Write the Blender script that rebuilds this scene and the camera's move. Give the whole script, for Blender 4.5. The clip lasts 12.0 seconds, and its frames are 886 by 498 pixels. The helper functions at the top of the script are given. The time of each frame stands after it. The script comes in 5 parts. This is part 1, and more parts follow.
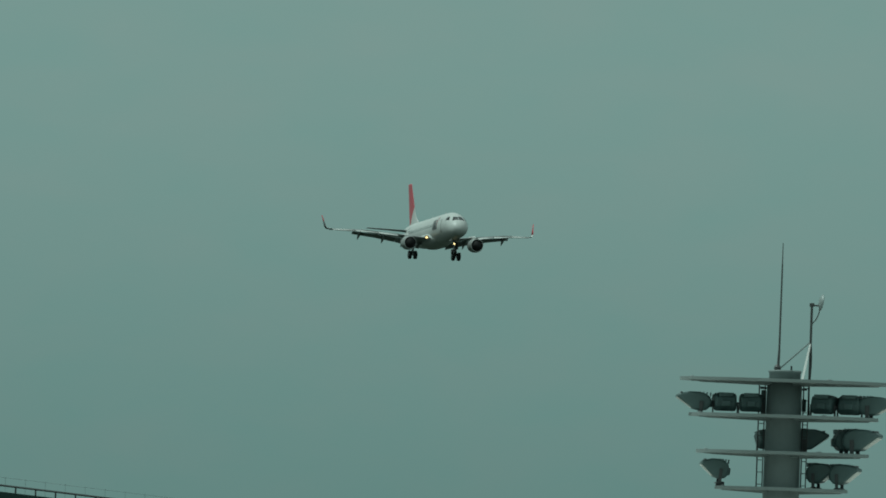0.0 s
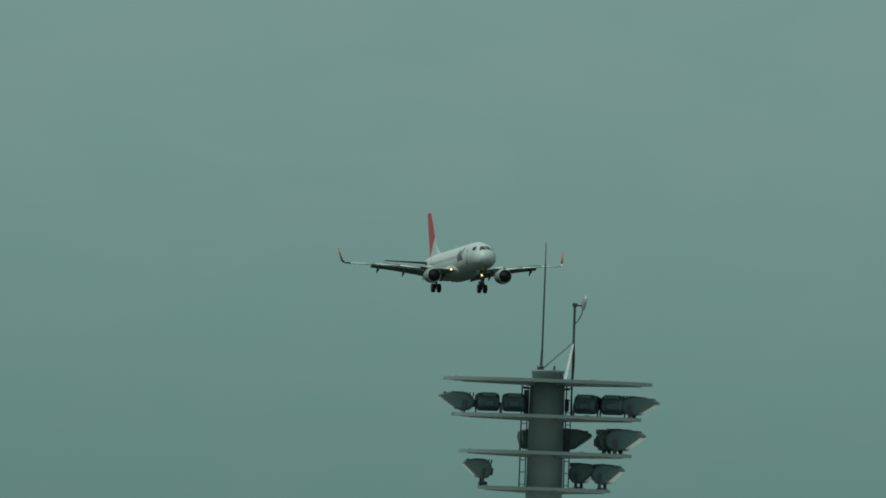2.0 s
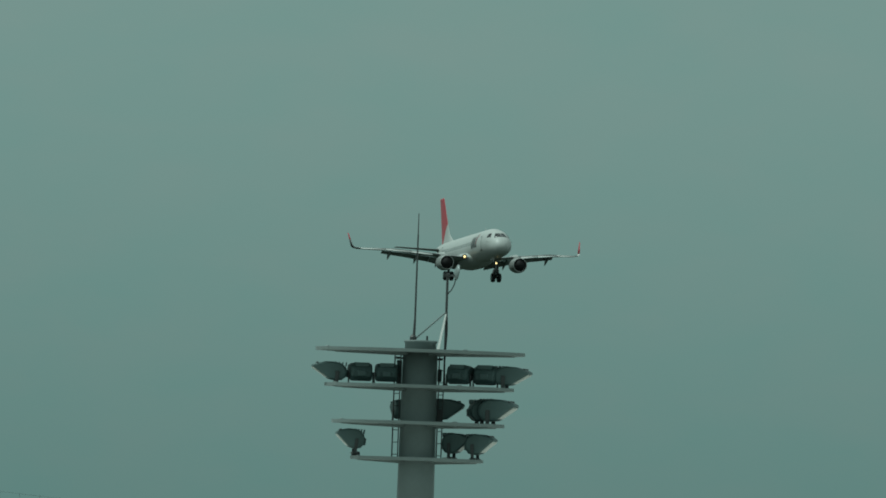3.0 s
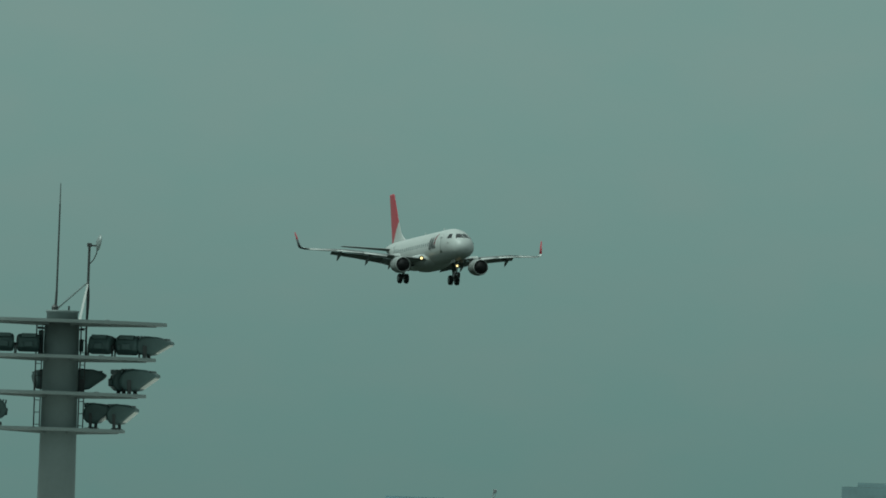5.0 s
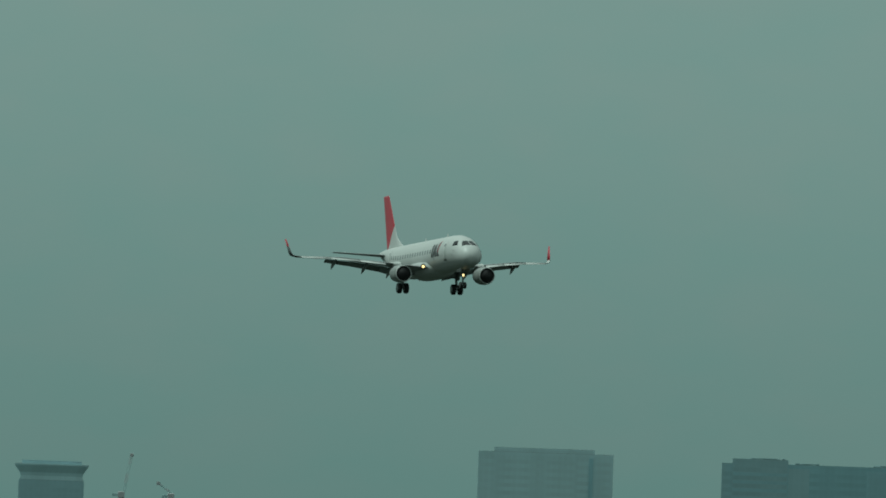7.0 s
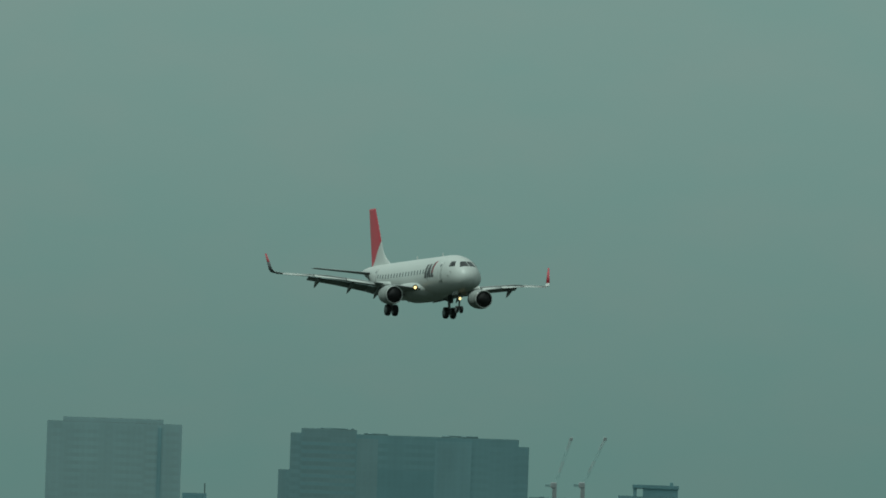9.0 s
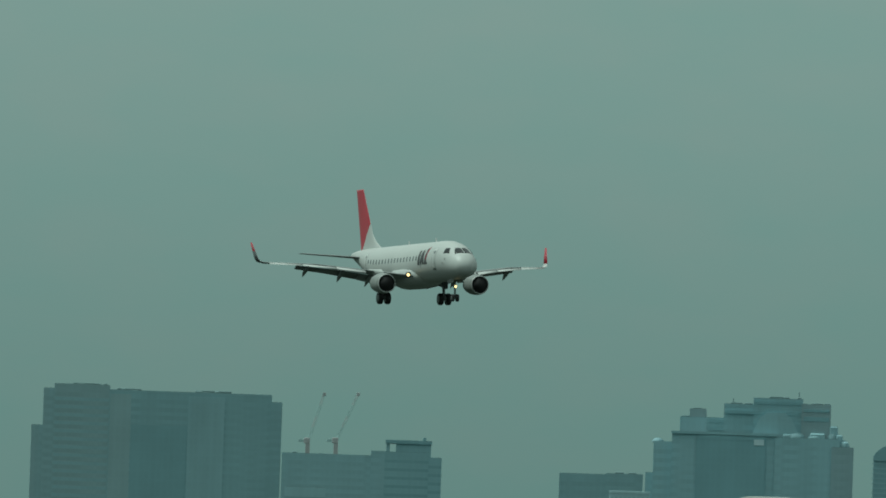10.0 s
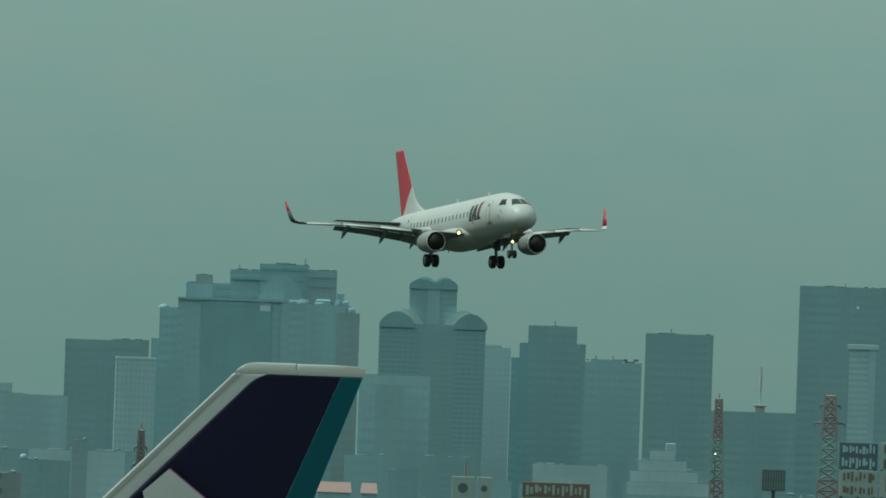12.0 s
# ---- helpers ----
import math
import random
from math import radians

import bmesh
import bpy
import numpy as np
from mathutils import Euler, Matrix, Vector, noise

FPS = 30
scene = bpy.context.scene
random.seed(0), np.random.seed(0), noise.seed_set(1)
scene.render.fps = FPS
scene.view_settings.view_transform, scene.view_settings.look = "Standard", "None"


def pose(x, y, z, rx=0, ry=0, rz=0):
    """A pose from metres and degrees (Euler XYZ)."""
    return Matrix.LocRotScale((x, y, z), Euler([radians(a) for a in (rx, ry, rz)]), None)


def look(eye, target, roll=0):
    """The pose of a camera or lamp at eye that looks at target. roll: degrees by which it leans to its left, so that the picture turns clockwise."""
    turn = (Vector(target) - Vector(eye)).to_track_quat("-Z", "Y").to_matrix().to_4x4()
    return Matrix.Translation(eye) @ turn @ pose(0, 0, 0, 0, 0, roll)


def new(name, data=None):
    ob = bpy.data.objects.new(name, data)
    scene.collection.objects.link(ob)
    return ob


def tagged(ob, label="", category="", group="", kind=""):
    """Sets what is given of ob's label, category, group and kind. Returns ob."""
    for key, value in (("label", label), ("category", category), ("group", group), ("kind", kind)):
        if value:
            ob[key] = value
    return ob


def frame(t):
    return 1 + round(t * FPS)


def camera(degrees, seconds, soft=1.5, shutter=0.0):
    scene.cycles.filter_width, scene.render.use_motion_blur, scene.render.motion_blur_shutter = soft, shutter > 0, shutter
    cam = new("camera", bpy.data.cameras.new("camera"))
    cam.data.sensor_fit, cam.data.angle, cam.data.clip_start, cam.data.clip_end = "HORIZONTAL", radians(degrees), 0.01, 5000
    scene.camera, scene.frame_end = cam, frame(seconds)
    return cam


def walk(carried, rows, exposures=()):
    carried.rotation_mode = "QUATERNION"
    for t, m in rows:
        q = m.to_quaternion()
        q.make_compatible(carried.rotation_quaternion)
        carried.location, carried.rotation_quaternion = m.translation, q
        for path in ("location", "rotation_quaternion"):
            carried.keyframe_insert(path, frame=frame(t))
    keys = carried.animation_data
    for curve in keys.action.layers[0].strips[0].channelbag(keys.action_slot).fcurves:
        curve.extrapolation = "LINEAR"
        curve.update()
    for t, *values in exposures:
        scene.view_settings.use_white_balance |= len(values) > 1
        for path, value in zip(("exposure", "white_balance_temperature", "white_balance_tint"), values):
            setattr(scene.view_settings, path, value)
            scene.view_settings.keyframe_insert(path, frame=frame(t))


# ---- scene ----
EYE = Vector((0.0, 0.0, 14.0))
ROLL = 2.0


def gaze(azimuth, elevation):
    """The camera's pose, from its bearing and its tilt in degrees."""
    a, e = radians(azimuth), radians(elevation)
    target = EYE + 100 * Vector((math.sin(a) * math.cos(e), math.cos(a) * math.cos(e), math.sin(e)))
    return look(EYE, target, ROLL)


cam = camera(3.007, 12.0, soft=1.75)
# seconds, bearing, tilt: a long lens, held from one spot, that follows the airliner
walk(cam, [(t, gaze(a, e)) for t, a, e in (
    (0.0, 0.0000, 1.6581), (0.1, 0.0478, 1.6576), (0.2, 0.0850, 1.6707), (0.3, 0.1339, 1.6863), (0.4, 0.1948, 1.7003), (0.5, 0.2601, 1.6989),
    (0.6, 0.3234, 1.7008), (0.7, 0.3665, 1.7122), (0.8, 0.4117, 1.7217), (0.9, 0.4424, 1.7485), (1.0, 0.4821, 1.7734), (1.1, 0.5170, 1.8005),
    (1.2, 0.5483, 1.8121), (1.3, 0.5694, 1.8108), (1.4, 0.5824, 1.8007), (1.5, 0.5862, 1.7809), (1.6, 0.6071, 1.7572), (1.7, 0.6335, 1.7265),
    (1.8, 0.6806, 1.7071), (1.9, 0.7444, 1.6924), (2.0, 0.8044, 1.6857), (2.1, 0.8621, 1.6832), (2.2, 0.9174, 1.6637), (2.3, 0.9698, 1.6608),
    (2.4, 1.0172, 1.6625), (2.5, 1.0632, 1.6807), (2.6, 1.1019, 1.6844), (2.7, 1.1449, 1.6788), (2.8, 1.1784, 1.6705), (2.9, 1.2057, 1.6358),
    (3.0, 1.2396, 1.5993), (3.1, 1.2832, 1.5934), (3.2, 1.3355, 1.5928), (3.3, 1.3997, 1.5880), (3.4, 1.4690, 1.5761), (3.5, 1.5508, 1.5828),
    (3.6, 1.6369, 1.5962), (3.7, 1.7067, 1.5906), (5.3, 2.5074, 1.5021), (5.4, 2.5086, 1.4886), (5.5, 2.5208, 1.4879), (5.6, 2.5550, 1.4864),
    (5.7, 2.6128, 1.4884), (5.8, 2.6810, 1.4875), (5.9, 2.7986, 1.4718), (6.0, 2.9152, 1.4767), (6.1, 3.0526, 1.4922), (6.2, 3.1678, 1.5078),
    (6.3, 3.2796, 1.5117), (6.4, 3.3842, 1.4999), (6.5, 3.4808, 1.4977), (6.6, 3.5620, 1.4907), (6.7, 3.6161, 1.4887), (6.8, 3.6552, 1.4747),
    (6.9, 3.6747, 1.4676), (7.0, 3.6948, 1.4610), (7.1, 3.7391, 1.4475), (7.2, 3.8117, 1.4441), (8.8, 5.0472, 1.4187), (8.9, 5.0951, 1.4019),
    (9.0, 5.1615, 1.4089), (9.1, 5.2386, 1.4012), (9.2, 5.3162, 1.3858), (9.3, 5.4009, 1.3523), (9.4, 5.5028, 1.3183), (9.5, 5.6178, 1.2924),
    (9.6, 5.7274, 1.2791), (9.7, 5.8171, 1.2664), (9.8, 5.8944, 1.2691), (9.9, 5.9541, 1.2856), (10.0, 6.0041, 1.2859), (10.1, 6.0461, 1.2849),
    (10.2, 6.0921, 1.2761), (10.3, 6.1513, 1.2470), (10.4, 6.2278, 1.1998), (10.5, 6.3088, 1.1687), (10.6, 6.3688, 1.1486),
    (10.7, 6.4399, 1.1345), (10.8, 6.5006, 1.1221), (10.9, 6.5612, 1.1117), (11.0, 6.6311, 1.0942), (11.1, 6.7114, 1.0592),
    (11.2, 6.8102, 1.0223), (11.3, 6.9061, 0.9752), (11.4, 6.9922, 0.9176), (11.5, 7.1107, 0.8736), (11.6, 7.2474, 0.8324),
    (11.7, 7.3762, 0.8066), (11.8, 7.5117, 0.7777), (11.9, 7.6051, 0.8011), (12.0, 7.6953, 0.8895),)],
     exposures=[(0.0, 0.0, 5610, -14), (0.5, -0.06, 5640, -13.5), (2.0, -0.06, 5620, -14), (3.5, -0.06, 5620, -14), (6.0, -0.03, 5650, -14), (9.0, -0.04, 5730, -13.5), (9.6, 0.01, 5740, -13), (10.0, 0.11, 5760, -12.5), (10.5, 0.07, 5770, -12.5), (11.2, 0.17, 5780, -12), (11.5, 0.21, 5720, -12.5), (12.0, 0.29, 5850, -12)])

# ---- light ----
SUN_AZ, SUN_EL = -82.0, 57.0      # degrees clockwise from +y; high on the camera's left, a little ahead of it


def make_world():
    world = bpy.data.worlds.new("world")
    scene.world = world
    world.use_nodes = True
    nt = world.node_tree
    nt.nodes.clear()
    out = nt.nodes.new("ShaderNodeOutputWorld")
    bg = nt.nodes.new("ShaderNodeBackground")
    sky = nt.nodes.new("ShaderNodeTexSky")
    sky.sky_type, sky.sun_disc = "NISHITA", False
    sky.sun_elevation, sky.sun_rotation = radians(SUN_EL), radians(SUN_AZ)
    sky.air_density, sky.dust_density, sky.altitude = 1.6, 6.0, 10
    # thin overcast over the clear sky: grey veil, a little brighter overhead, with faint blotches
    tc = nt.nodes.new("ShaderNodeTexCoord")
    sep = nt.nodes.new("ShaderNodeSeparateXYZ")
    ramp = nt.nodes.new("ShaderNodeValToRGB")
    ramp.color_ramp.interpolation = "EASE"
    e = ramp.color_ramp.elements
    e[0].position, e[0].color = 0.0, (*VEIL_LOW, 1)
    e[1].position, e[1].color = 0.9, (*VEIL_TOP, 1)
    mid = ramp.color_ramp.elements.new(0.045)
    mid.color = (*VEIL_MID, 1)
    half = ramp.color_ramp.elements.new(0.35)
    half.color = (*VEIL_HALF, 1)
    n1 = nt.nodes.new("ShaderNodeTexNoise")
    n1.inputs["Scale"].default_value, n1.inputs["Detail"].default_value = 120.0, 4.0
    mapn = nt.nodes.new("ShaderNodeMapping")
    mapn.inputs["Scale"].default_value = (1.0, 1.0, 2.2)
    mr = nt.nodes.new("ShaderNodeMapRange")
    mr.inputs["From Min"].default_value, mr.inputs["From Max"].default_value = 0.3, 0.7
    mr.inputs["To Min"].default_value, mr.inputs["To Max"].default_value = 0.0, 1.0
    tint = nt.nodes.new("ShaderNodeMix")
    tint.data_type = "RGBA"
    tint.inputs["A"].default_value, tint.inputs["B"].default_value = (0.962, 1.0, 0.998, 1), (1.038, 1.0, 1.002, 1)
    mul = nt.nodes.new("ShaderNodeMix")
    mul.data_type, mul.blend_type = "RGBA", "MULTIPLY"
    mul.inputs["Factor"].default_value = 1.0
    dim = nt.nodes.new("ShaderNodeMix")
    dim.data_type, dim.blend_type = "RGBA", "MULTIPLY"
    dim.inputs["Factor"].default_value = 1.0
    dim.inputs["B"].default_value = (0.10, 0.10, 0.10, 1)
    mix = nt.nodes.new("ShaderNodeMix")
    mix.data_type = "RGBA"
    mix.inputs["Factor"].default_value = 0.94
    lk = nt.links.new
    lk(tc.outputs["Generated"], sep.inputs[0])
    lk(sep.outputs["Z"], ramp.inputs["Fac"])
    lk(tc.outputs["Generated"], mapn.inputs["Vector"])
    lk(mapn.outputs[0], n1.inputs["Vector"])
    lk(n1.outputs["Fac"], mr.inputs["Value"])
    lk(mr.outputs[0], tint.inputs["Factor"])
    lk(ramp.outputs["Color"], mul.inputs["A"])
    lk(tint.outputs["Result"], mul.inputs["B"])
    lk(sky.outputs["Color"], dim.inputs["A"])
    lk(dim.outputs["Result"], mix.inputs["A"])
    lk(mul.outputs["Result"], mix.inputs["B"])
    lk(mix.outputs["Result"], bg.inputs["Color"])
    bg.inputs["Strength"].default_value = 1.0
    lk(bg.outputs[0], out.inputs[0])


VEIL_LOW, VEIL_MID = (0.151, 0.220, 0.200), (0.242, 0.307, 0.279)
VEIL_HALF, VEIL_TOP = (0.305, 0.330, 0.303), (0.60, 0.60, 0.55)
make_world()
sun = new("sun", bpy.data.lights.new("sun", "SUN"))
sun.data.energy, sun.data.angle, sun.data.color = 1.8, radians(10), (1.0, 0.98, 0.90)
_a, _e = radians(SUN_AZ), radians(SUN_EL)
sun.matrix_world = look((0, 0, 0), -Vector((math.sin(_a) * math.cos(_e), math.cos(_a) * math.cos(_e), math.sin(_e))))


# ---- materials ----
def paint(name, color, rough=0.5, metal=0.0, grain=0.06, stain=0.08, size=1.0, bump=0.0, coat=0.0, island=0.0, shine=0.5):
    """A painted or bare surface: base colour with fine grain, broad stains and a little relief. size: metres of the broad stains."""
    m = bpy.data.materials.new(name)
    m.use_nodes = True
    nt = m.node_tree
    b = nt.nodes["Principled BSDF"]
    tc = nt.nodes.new("ShaderNodeTexCoord")
    fine, broad = nt.nodes.new("ShaderNodeTexNoise"), nt.nodes.new("ShaderNodeTexNoise")
    fine.inputs["Scale"].default_value, fine.inputs["Detail"].default_value = 9.0 / size, 5.0
    broad.inputs["Scale"].default_value, broad.inputs["Detail"].default_value = 1.0 / size, 4.0
    lk = nt.links.new
    lk(tc.outputs["Object"], fine.inputs["Vector"])
    lk(tc.outputs["Object"], broad.inputs["Vector"])
    a1, a2, add = (nt.nodes.new("ShaderNodeMath") for _ in range(3))
    a1.operation = a2.operation = "MULTIPLY_ADD"
    a1.inputs[1].default_value, a1.inputs[2].default_value = 2 * grain, 1 - grain
    a2.inputs[1].default_value, a2.inputs[2].default_value = 2 * stain, 1 - stain
    add.operation = "MULTIPLY"
    lk(fine.outputs["Fac"], a1.inputs[0])
    lk(broad.outputs["Fac"], a2.inputs[0])
    lk(a1.outputs[0], add.inputs[0])
    lk(a2.outputs[0], add.inputs[1])
    value = add.outputs[0]
    if island:
        oi, mm, mu = nt.nodes.new("ShaderNodeObjectInfo"), nt.nodes.new("ShaderNodeMath"), nt.nodes.new("ShaderNodeMath")
        mm.operation, mu.operation = "MULTIPLY_ADD", "MULTIPLY"
        mm.inputs[1].default_value, mm.inputs[2].default_value = 2 * island, 1 - island
        lk(oi.outputs["Random"], mm.inputs[0])
        lk(mm.outputs[0], mu.inputs[0])
        lk(value, mu.inputs[1])
        value = mu.outputs[0]
    hs = nt.nodes.new("ShaderNodeHueSaturation")
    hs.inputs["Color"].default_value = (*color, 1)
    lk(value, hs.inputs["Value"])
    lk(hs.outputs["Color"], b.inputs["Base Color"])
    b.inputs["Roughness"].default_value, b.inputs["Metallic"].default_value = rough, metal
    b.inputs["Coat Weight"].default_value = coat
    b.inputs["Specular IOR Level"].default_value = shine
    if bump:
        bp = nt.nodes.new("ShaderNodeBump")
        bp.inputs["Strength"].default_value, bp.inputs["Distance"].default_value = bump, 0.02 * size
        lk(fine.outputs["Fac"], bp.inputs["Height"])
        lk(bp.outputs["Normal"], b.inputs["Normal"])
    return m


def glow(name, color, strength):
    m = bpy.data.materials.new(name)
    m.use_nodes = True
    b = m.node_tree.nodes["Principled BSDF"]
    b.inputs["Base Color"].default_value = (*color, 1)
    b.inputs["Emission Color"].default_value = (*color, 1)
    b.inputs["Emission Strength"].default_value = strength
    return m


WHITE = paint("white_aircraft_paint", (0.495, 0.515, 0.50), 0.44, 0, 0.02, 0.07, 2.0, shine=0.35)
# White cowl greyed: the shade on its near side is put into the colour.
COWL = paint("shaded_white_cowl_paint", (0.27, 0.29, 0.28), 0.42, 0, 0.03, 0.08, 1.0, shine=0.4)
# Aircraft grey, set darker so the wing undersides carry their shade in it.
GREY_PAINT = paint("grey_aircraft_paint", (0.27, 0.29, 0.29), 0.38, 0, 0.03, 0.08, 1.0)
RED = paint("red_aircraft_paint", (0.42, 0.017, 0.040), 0.40, 0, 0.03, 0.06, 1.5, coat=0.3)
WINGLET_SHADE = paint("winglet_shade_grey", (0.06, 0.065, 0.068), 0.45, 0, 0.05, 0.08, 0.6)
LOGO_DARK = paint("charcoal_lettering", (0.035, 0.033, 0.036), 0.4, 0, 0.05, 0.05)
GLASS_DARK = paint("dark_cockpit_glass", (0.012, 0.014, 0.016), 0.10, 0, 0.02, 0.02, shine=0.4)
# Lightened: haze over the cabin windows is mixed into the colour.
CABIN_GLASS = paint("cabin_window_glass", (0.17, 0.19, 0.195), 0.15, 0, 0.03, 0.03)
BARE = paint("bare_aluminium", (0.62, 0.63, 0.64), 0.3, 1.0, 0.05, 0.08)
FAN = paint("dark_engine_inside", (0.012, 0.012, 0.013), 0.7, 0.0, 0.06, 0.05)
TYRE = paint("black_rubber", (0.02, 0.02, 0.021), 0.8, 0, 0.1, 0.1, 0.3)
STRUT = paint("gear_metal", (0.16, 0.17, 0.17), 0.4, 0.5, 0.06, 0.1, 0.4)
LANDING = glow("landing_lamp", (1.0, 0.66, 0.28), 2.2)
MAST_PAINT = paint("galvanised_mast_paint", (0.19, 0.226, 0.222), 0.55, 0.1, 0.07, 0.14, 0.8, bump=0.2)
PLATE = paint("galvanised_plate", (0.25, 0.29, 0.285), 0.5, 0.2, 0.08, 0.14, 0.6, bump=0.2)
LAMP_BODY = paint("dark_floodlight_enamel", (0.10, 0.15, 0.147), 0.5, 0.0, 0.1, 0.15, 0.3, bump=0.15)
# Pale diffuse colour in place of the light that real glass would catch.
LAMP_GLASS = paint("floodlight_glass", (0.78, 0.78, 0.72), 0.2, 0.0, 0.05, 0.08, 0.2)
DARK_STEEL = paint("dark_steel", (0.085, 0.09, 0.09), 0.5, 0.4, 0.08, 0.12, 0.3)
BRACKET = paint("white_bracket_enamel", (0.80, 0.80, 0.77), 0.35, 0, 0.03, 0.05, 0.3)
CABLE = paint("black_cable", (0.015, 0.015, 0.015), 0.6)
NAVY = paint("navy_fin_paint", (0.004, 0.005, 0.024), 0.6, 0, 0.04, 0.08, 1.5, shine=0.15)
TEAL = paint("teal_fin_paint", (0.002, 0.062, 0.085), 0.55, 0, 0.04, 0.08, 1.5, shine=0.2)
DULL_METAL = paint("dull_leading_edge_metal", (0.19, 0.21, 0.21), 0.5, 0.1, 0.06, 0.12, 0.8)
FIN_BAND = paint("fin_band_paint", (0.33, 0.355, 0.36), 0.5, 0, 0.05, 0.10, 1.0)
FIN_WHITE = paint("fin_white_paint", (0.40, 0.425, 0.405), 0.45, 0, 0.04, 0.08, 1.2)
EMBLEM = paint("emblem_grey_white", (0.38, 0.40, 0.41), 0.5, 0, 0.05, 0.10, 1.0)
MAGENTA = paint("magenta_outline", (0.17, 0.03, 0.14), 0.5)
ROOF_DARK = paint("dark_green_metal_roof", (0.02, 0.05, 0.045), 0.5, 0.1, 0.06, 0.12, 2.0, bump=0.1)
CLAD = paint("hangar_cladding", (0.28, 0.31, 0.31), 0.6, 0, 0.05, 0.1, 3.0)
APRON = paint("bounce_apron_concrete", (0.34, 0.34, 0.32), 0.85, 0, 0.08, 0.15, 6.0, bump=0.1)
GROUND = paint("airfield_ground", (0.022, 0.029, 0.022), 0.9, 0, 0.15, 0.3, 20.0, bump=0.2, shine=0.15)

def facade(name, color, tall=2.2, wide=1.5, contrast=0.03):
    """A far wall: broad weathering that also paints hazy mottling, upright streaks and a faint grid of windows a storey
    high.
    """
    m = bpy.data.materials.new(name)
    m.use_nodes = True
    nt = m.node_tree
    b = nt.nodes["Principled BSDF"]
    lk = nt.links.new

    def maths(op, a, c, add=None):
        n = nt.nodes.new("ShaderNodeMath")
        n.operation = op
        for k, v in enumerate((a, c, add)):
            if v is None:
                continue
            if isinstance(v, (int, float)):
                n.inputs[k].default_value = v
            else:
                lk(v, n.inputs[k])
        return n.outputs[0]
    tc, sep, info = nt.nodes.new("ShaderNodeTexCoord"), nt.nodes.new("ShaderNodeSeparateXYZ"), nt.nodes.new("ShaderNodeObjectInfo")
    lk(tc.outputs["Object"], sep.inputs[0])
    across = maths("ADD", sep.outputs["X"], sep.outputs["Y"])
    com = nt.nodes.new("ShaderNodeCombineXYZ")
    lk(across, com.inputs[0])
    lk(sep.outputs["Z"], com.inputs[1])
    br = nt.nodes.new("ShaderNodeTexBrick")
    br.offset = 0.0
    br.inputs["Scale"].default_value, br.inputs["Brick Width"].default_value, br.inputs["Row Height"].default_value = 1.0, wide, tall
    br.inputs["Mortar Size"].default_value, br.inputs["Mortar Smooth"].default_value = 0.42, 0.6
    br.inputs["Color1"].default_value = (1 - contrast, 1 - contrast, 1 - contrast, 1)
    br.inputs["Color2"].default_value = (1 - 0.5 * contrast, 1 - 0.5 * contrast, 1 - 0.5 * contrast, 1)
    br.inputs["Mortar"].default_value = (1, 1, 1, 1)
    lk(com.outputs[0], br.inputs["Vector"])
    stretch = nt.nodes.new("ShaderNodeMapping")
    stretch.inputs["Scale"].default_value = (0.16, 0.012, 1.0)
    lk(com.outputs[0], stretch.inputs["Vector"])
    streak, broad = nt.nodes.new("ShaderNodeTexNoise"), nt.nodes.new("ShaderNodeTexNoise")
    streak.inputs["Scale"].default_value, streak.inputs["Detail"].default_value = 1.0, 3.0
    broad.inputs["Scale"].default_value, broad.inputs["Detail"].default_value = 0.07, 4.0
    lk(stretch.outputs[0], streak.inputs["Vector"])
    lk(tc.outputs["Object"], broad.inputs["Vector"])
    v = maths("MULTIPLY", maths("MULTIPLY_ADD", streak.outputs["Fac"], 0.34, 0.83), maths("MULTIPLY_ADD", broad.outputs["Fac"], 0.40, 0.80))
    v = maths("MULTIPLY", v, maths("MULTIPLY_ADD", info.outputs["Random"], 0.024, 0.988))
    v = maths("MULTIPLY", v, br.outputs["Color"])
    hs = nt.nodes.new("ShaderNodeHueSaturation")
    hs.inputs["Color"].default_value = (*color, 1)
    lk(v, hs.inputs["Value"])
    lk(hs.outputs["Color"], b.inputs["Base Color"])
    b.inputs["Roughness"].default_value = 0.7
    b.inputs["Specular IOR Level"].default_value = 0.3
    return m


BOUNCE_STOP = paint("dark_bounce_stop", (0.075, 0.085, 0.085), 0.9, 0, 0.1, 0.2, 4.0, shine=0.2)
CONC = {}
# Distance haze is painted in: pale teal tones, glazing kept near the wall tone.
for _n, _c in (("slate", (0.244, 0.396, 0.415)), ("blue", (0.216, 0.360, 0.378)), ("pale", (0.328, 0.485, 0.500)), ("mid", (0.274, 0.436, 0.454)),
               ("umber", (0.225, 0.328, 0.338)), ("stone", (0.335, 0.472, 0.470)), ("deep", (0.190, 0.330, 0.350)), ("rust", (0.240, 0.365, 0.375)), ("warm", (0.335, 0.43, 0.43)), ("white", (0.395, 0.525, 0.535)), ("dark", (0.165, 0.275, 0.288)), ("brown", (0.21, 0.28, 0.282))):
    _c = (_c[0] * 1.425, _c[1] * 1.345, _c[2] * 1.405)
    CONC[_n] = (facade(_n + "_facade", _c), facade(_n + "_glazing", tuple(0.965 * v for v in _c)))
# Steel, sign and pink roof colours are muted to paint in distance haze.
PYLON_RED = paint("hazed_pylon_red", (0.29, 0.235, 0.24), 0.6, 0, 0.06, 0.1, 2.0)
CRANE_RED = paint("hazed_crane_red", (0.44, 0.45, 0.46), 0.6, 0, 0.06, 0.1, 2.0)
CRANE_PALE = paint("hazed_crane_pale", (0.38, 0.53, 0.53), 0.6, 0, 0.06, 0.1, 2.0)
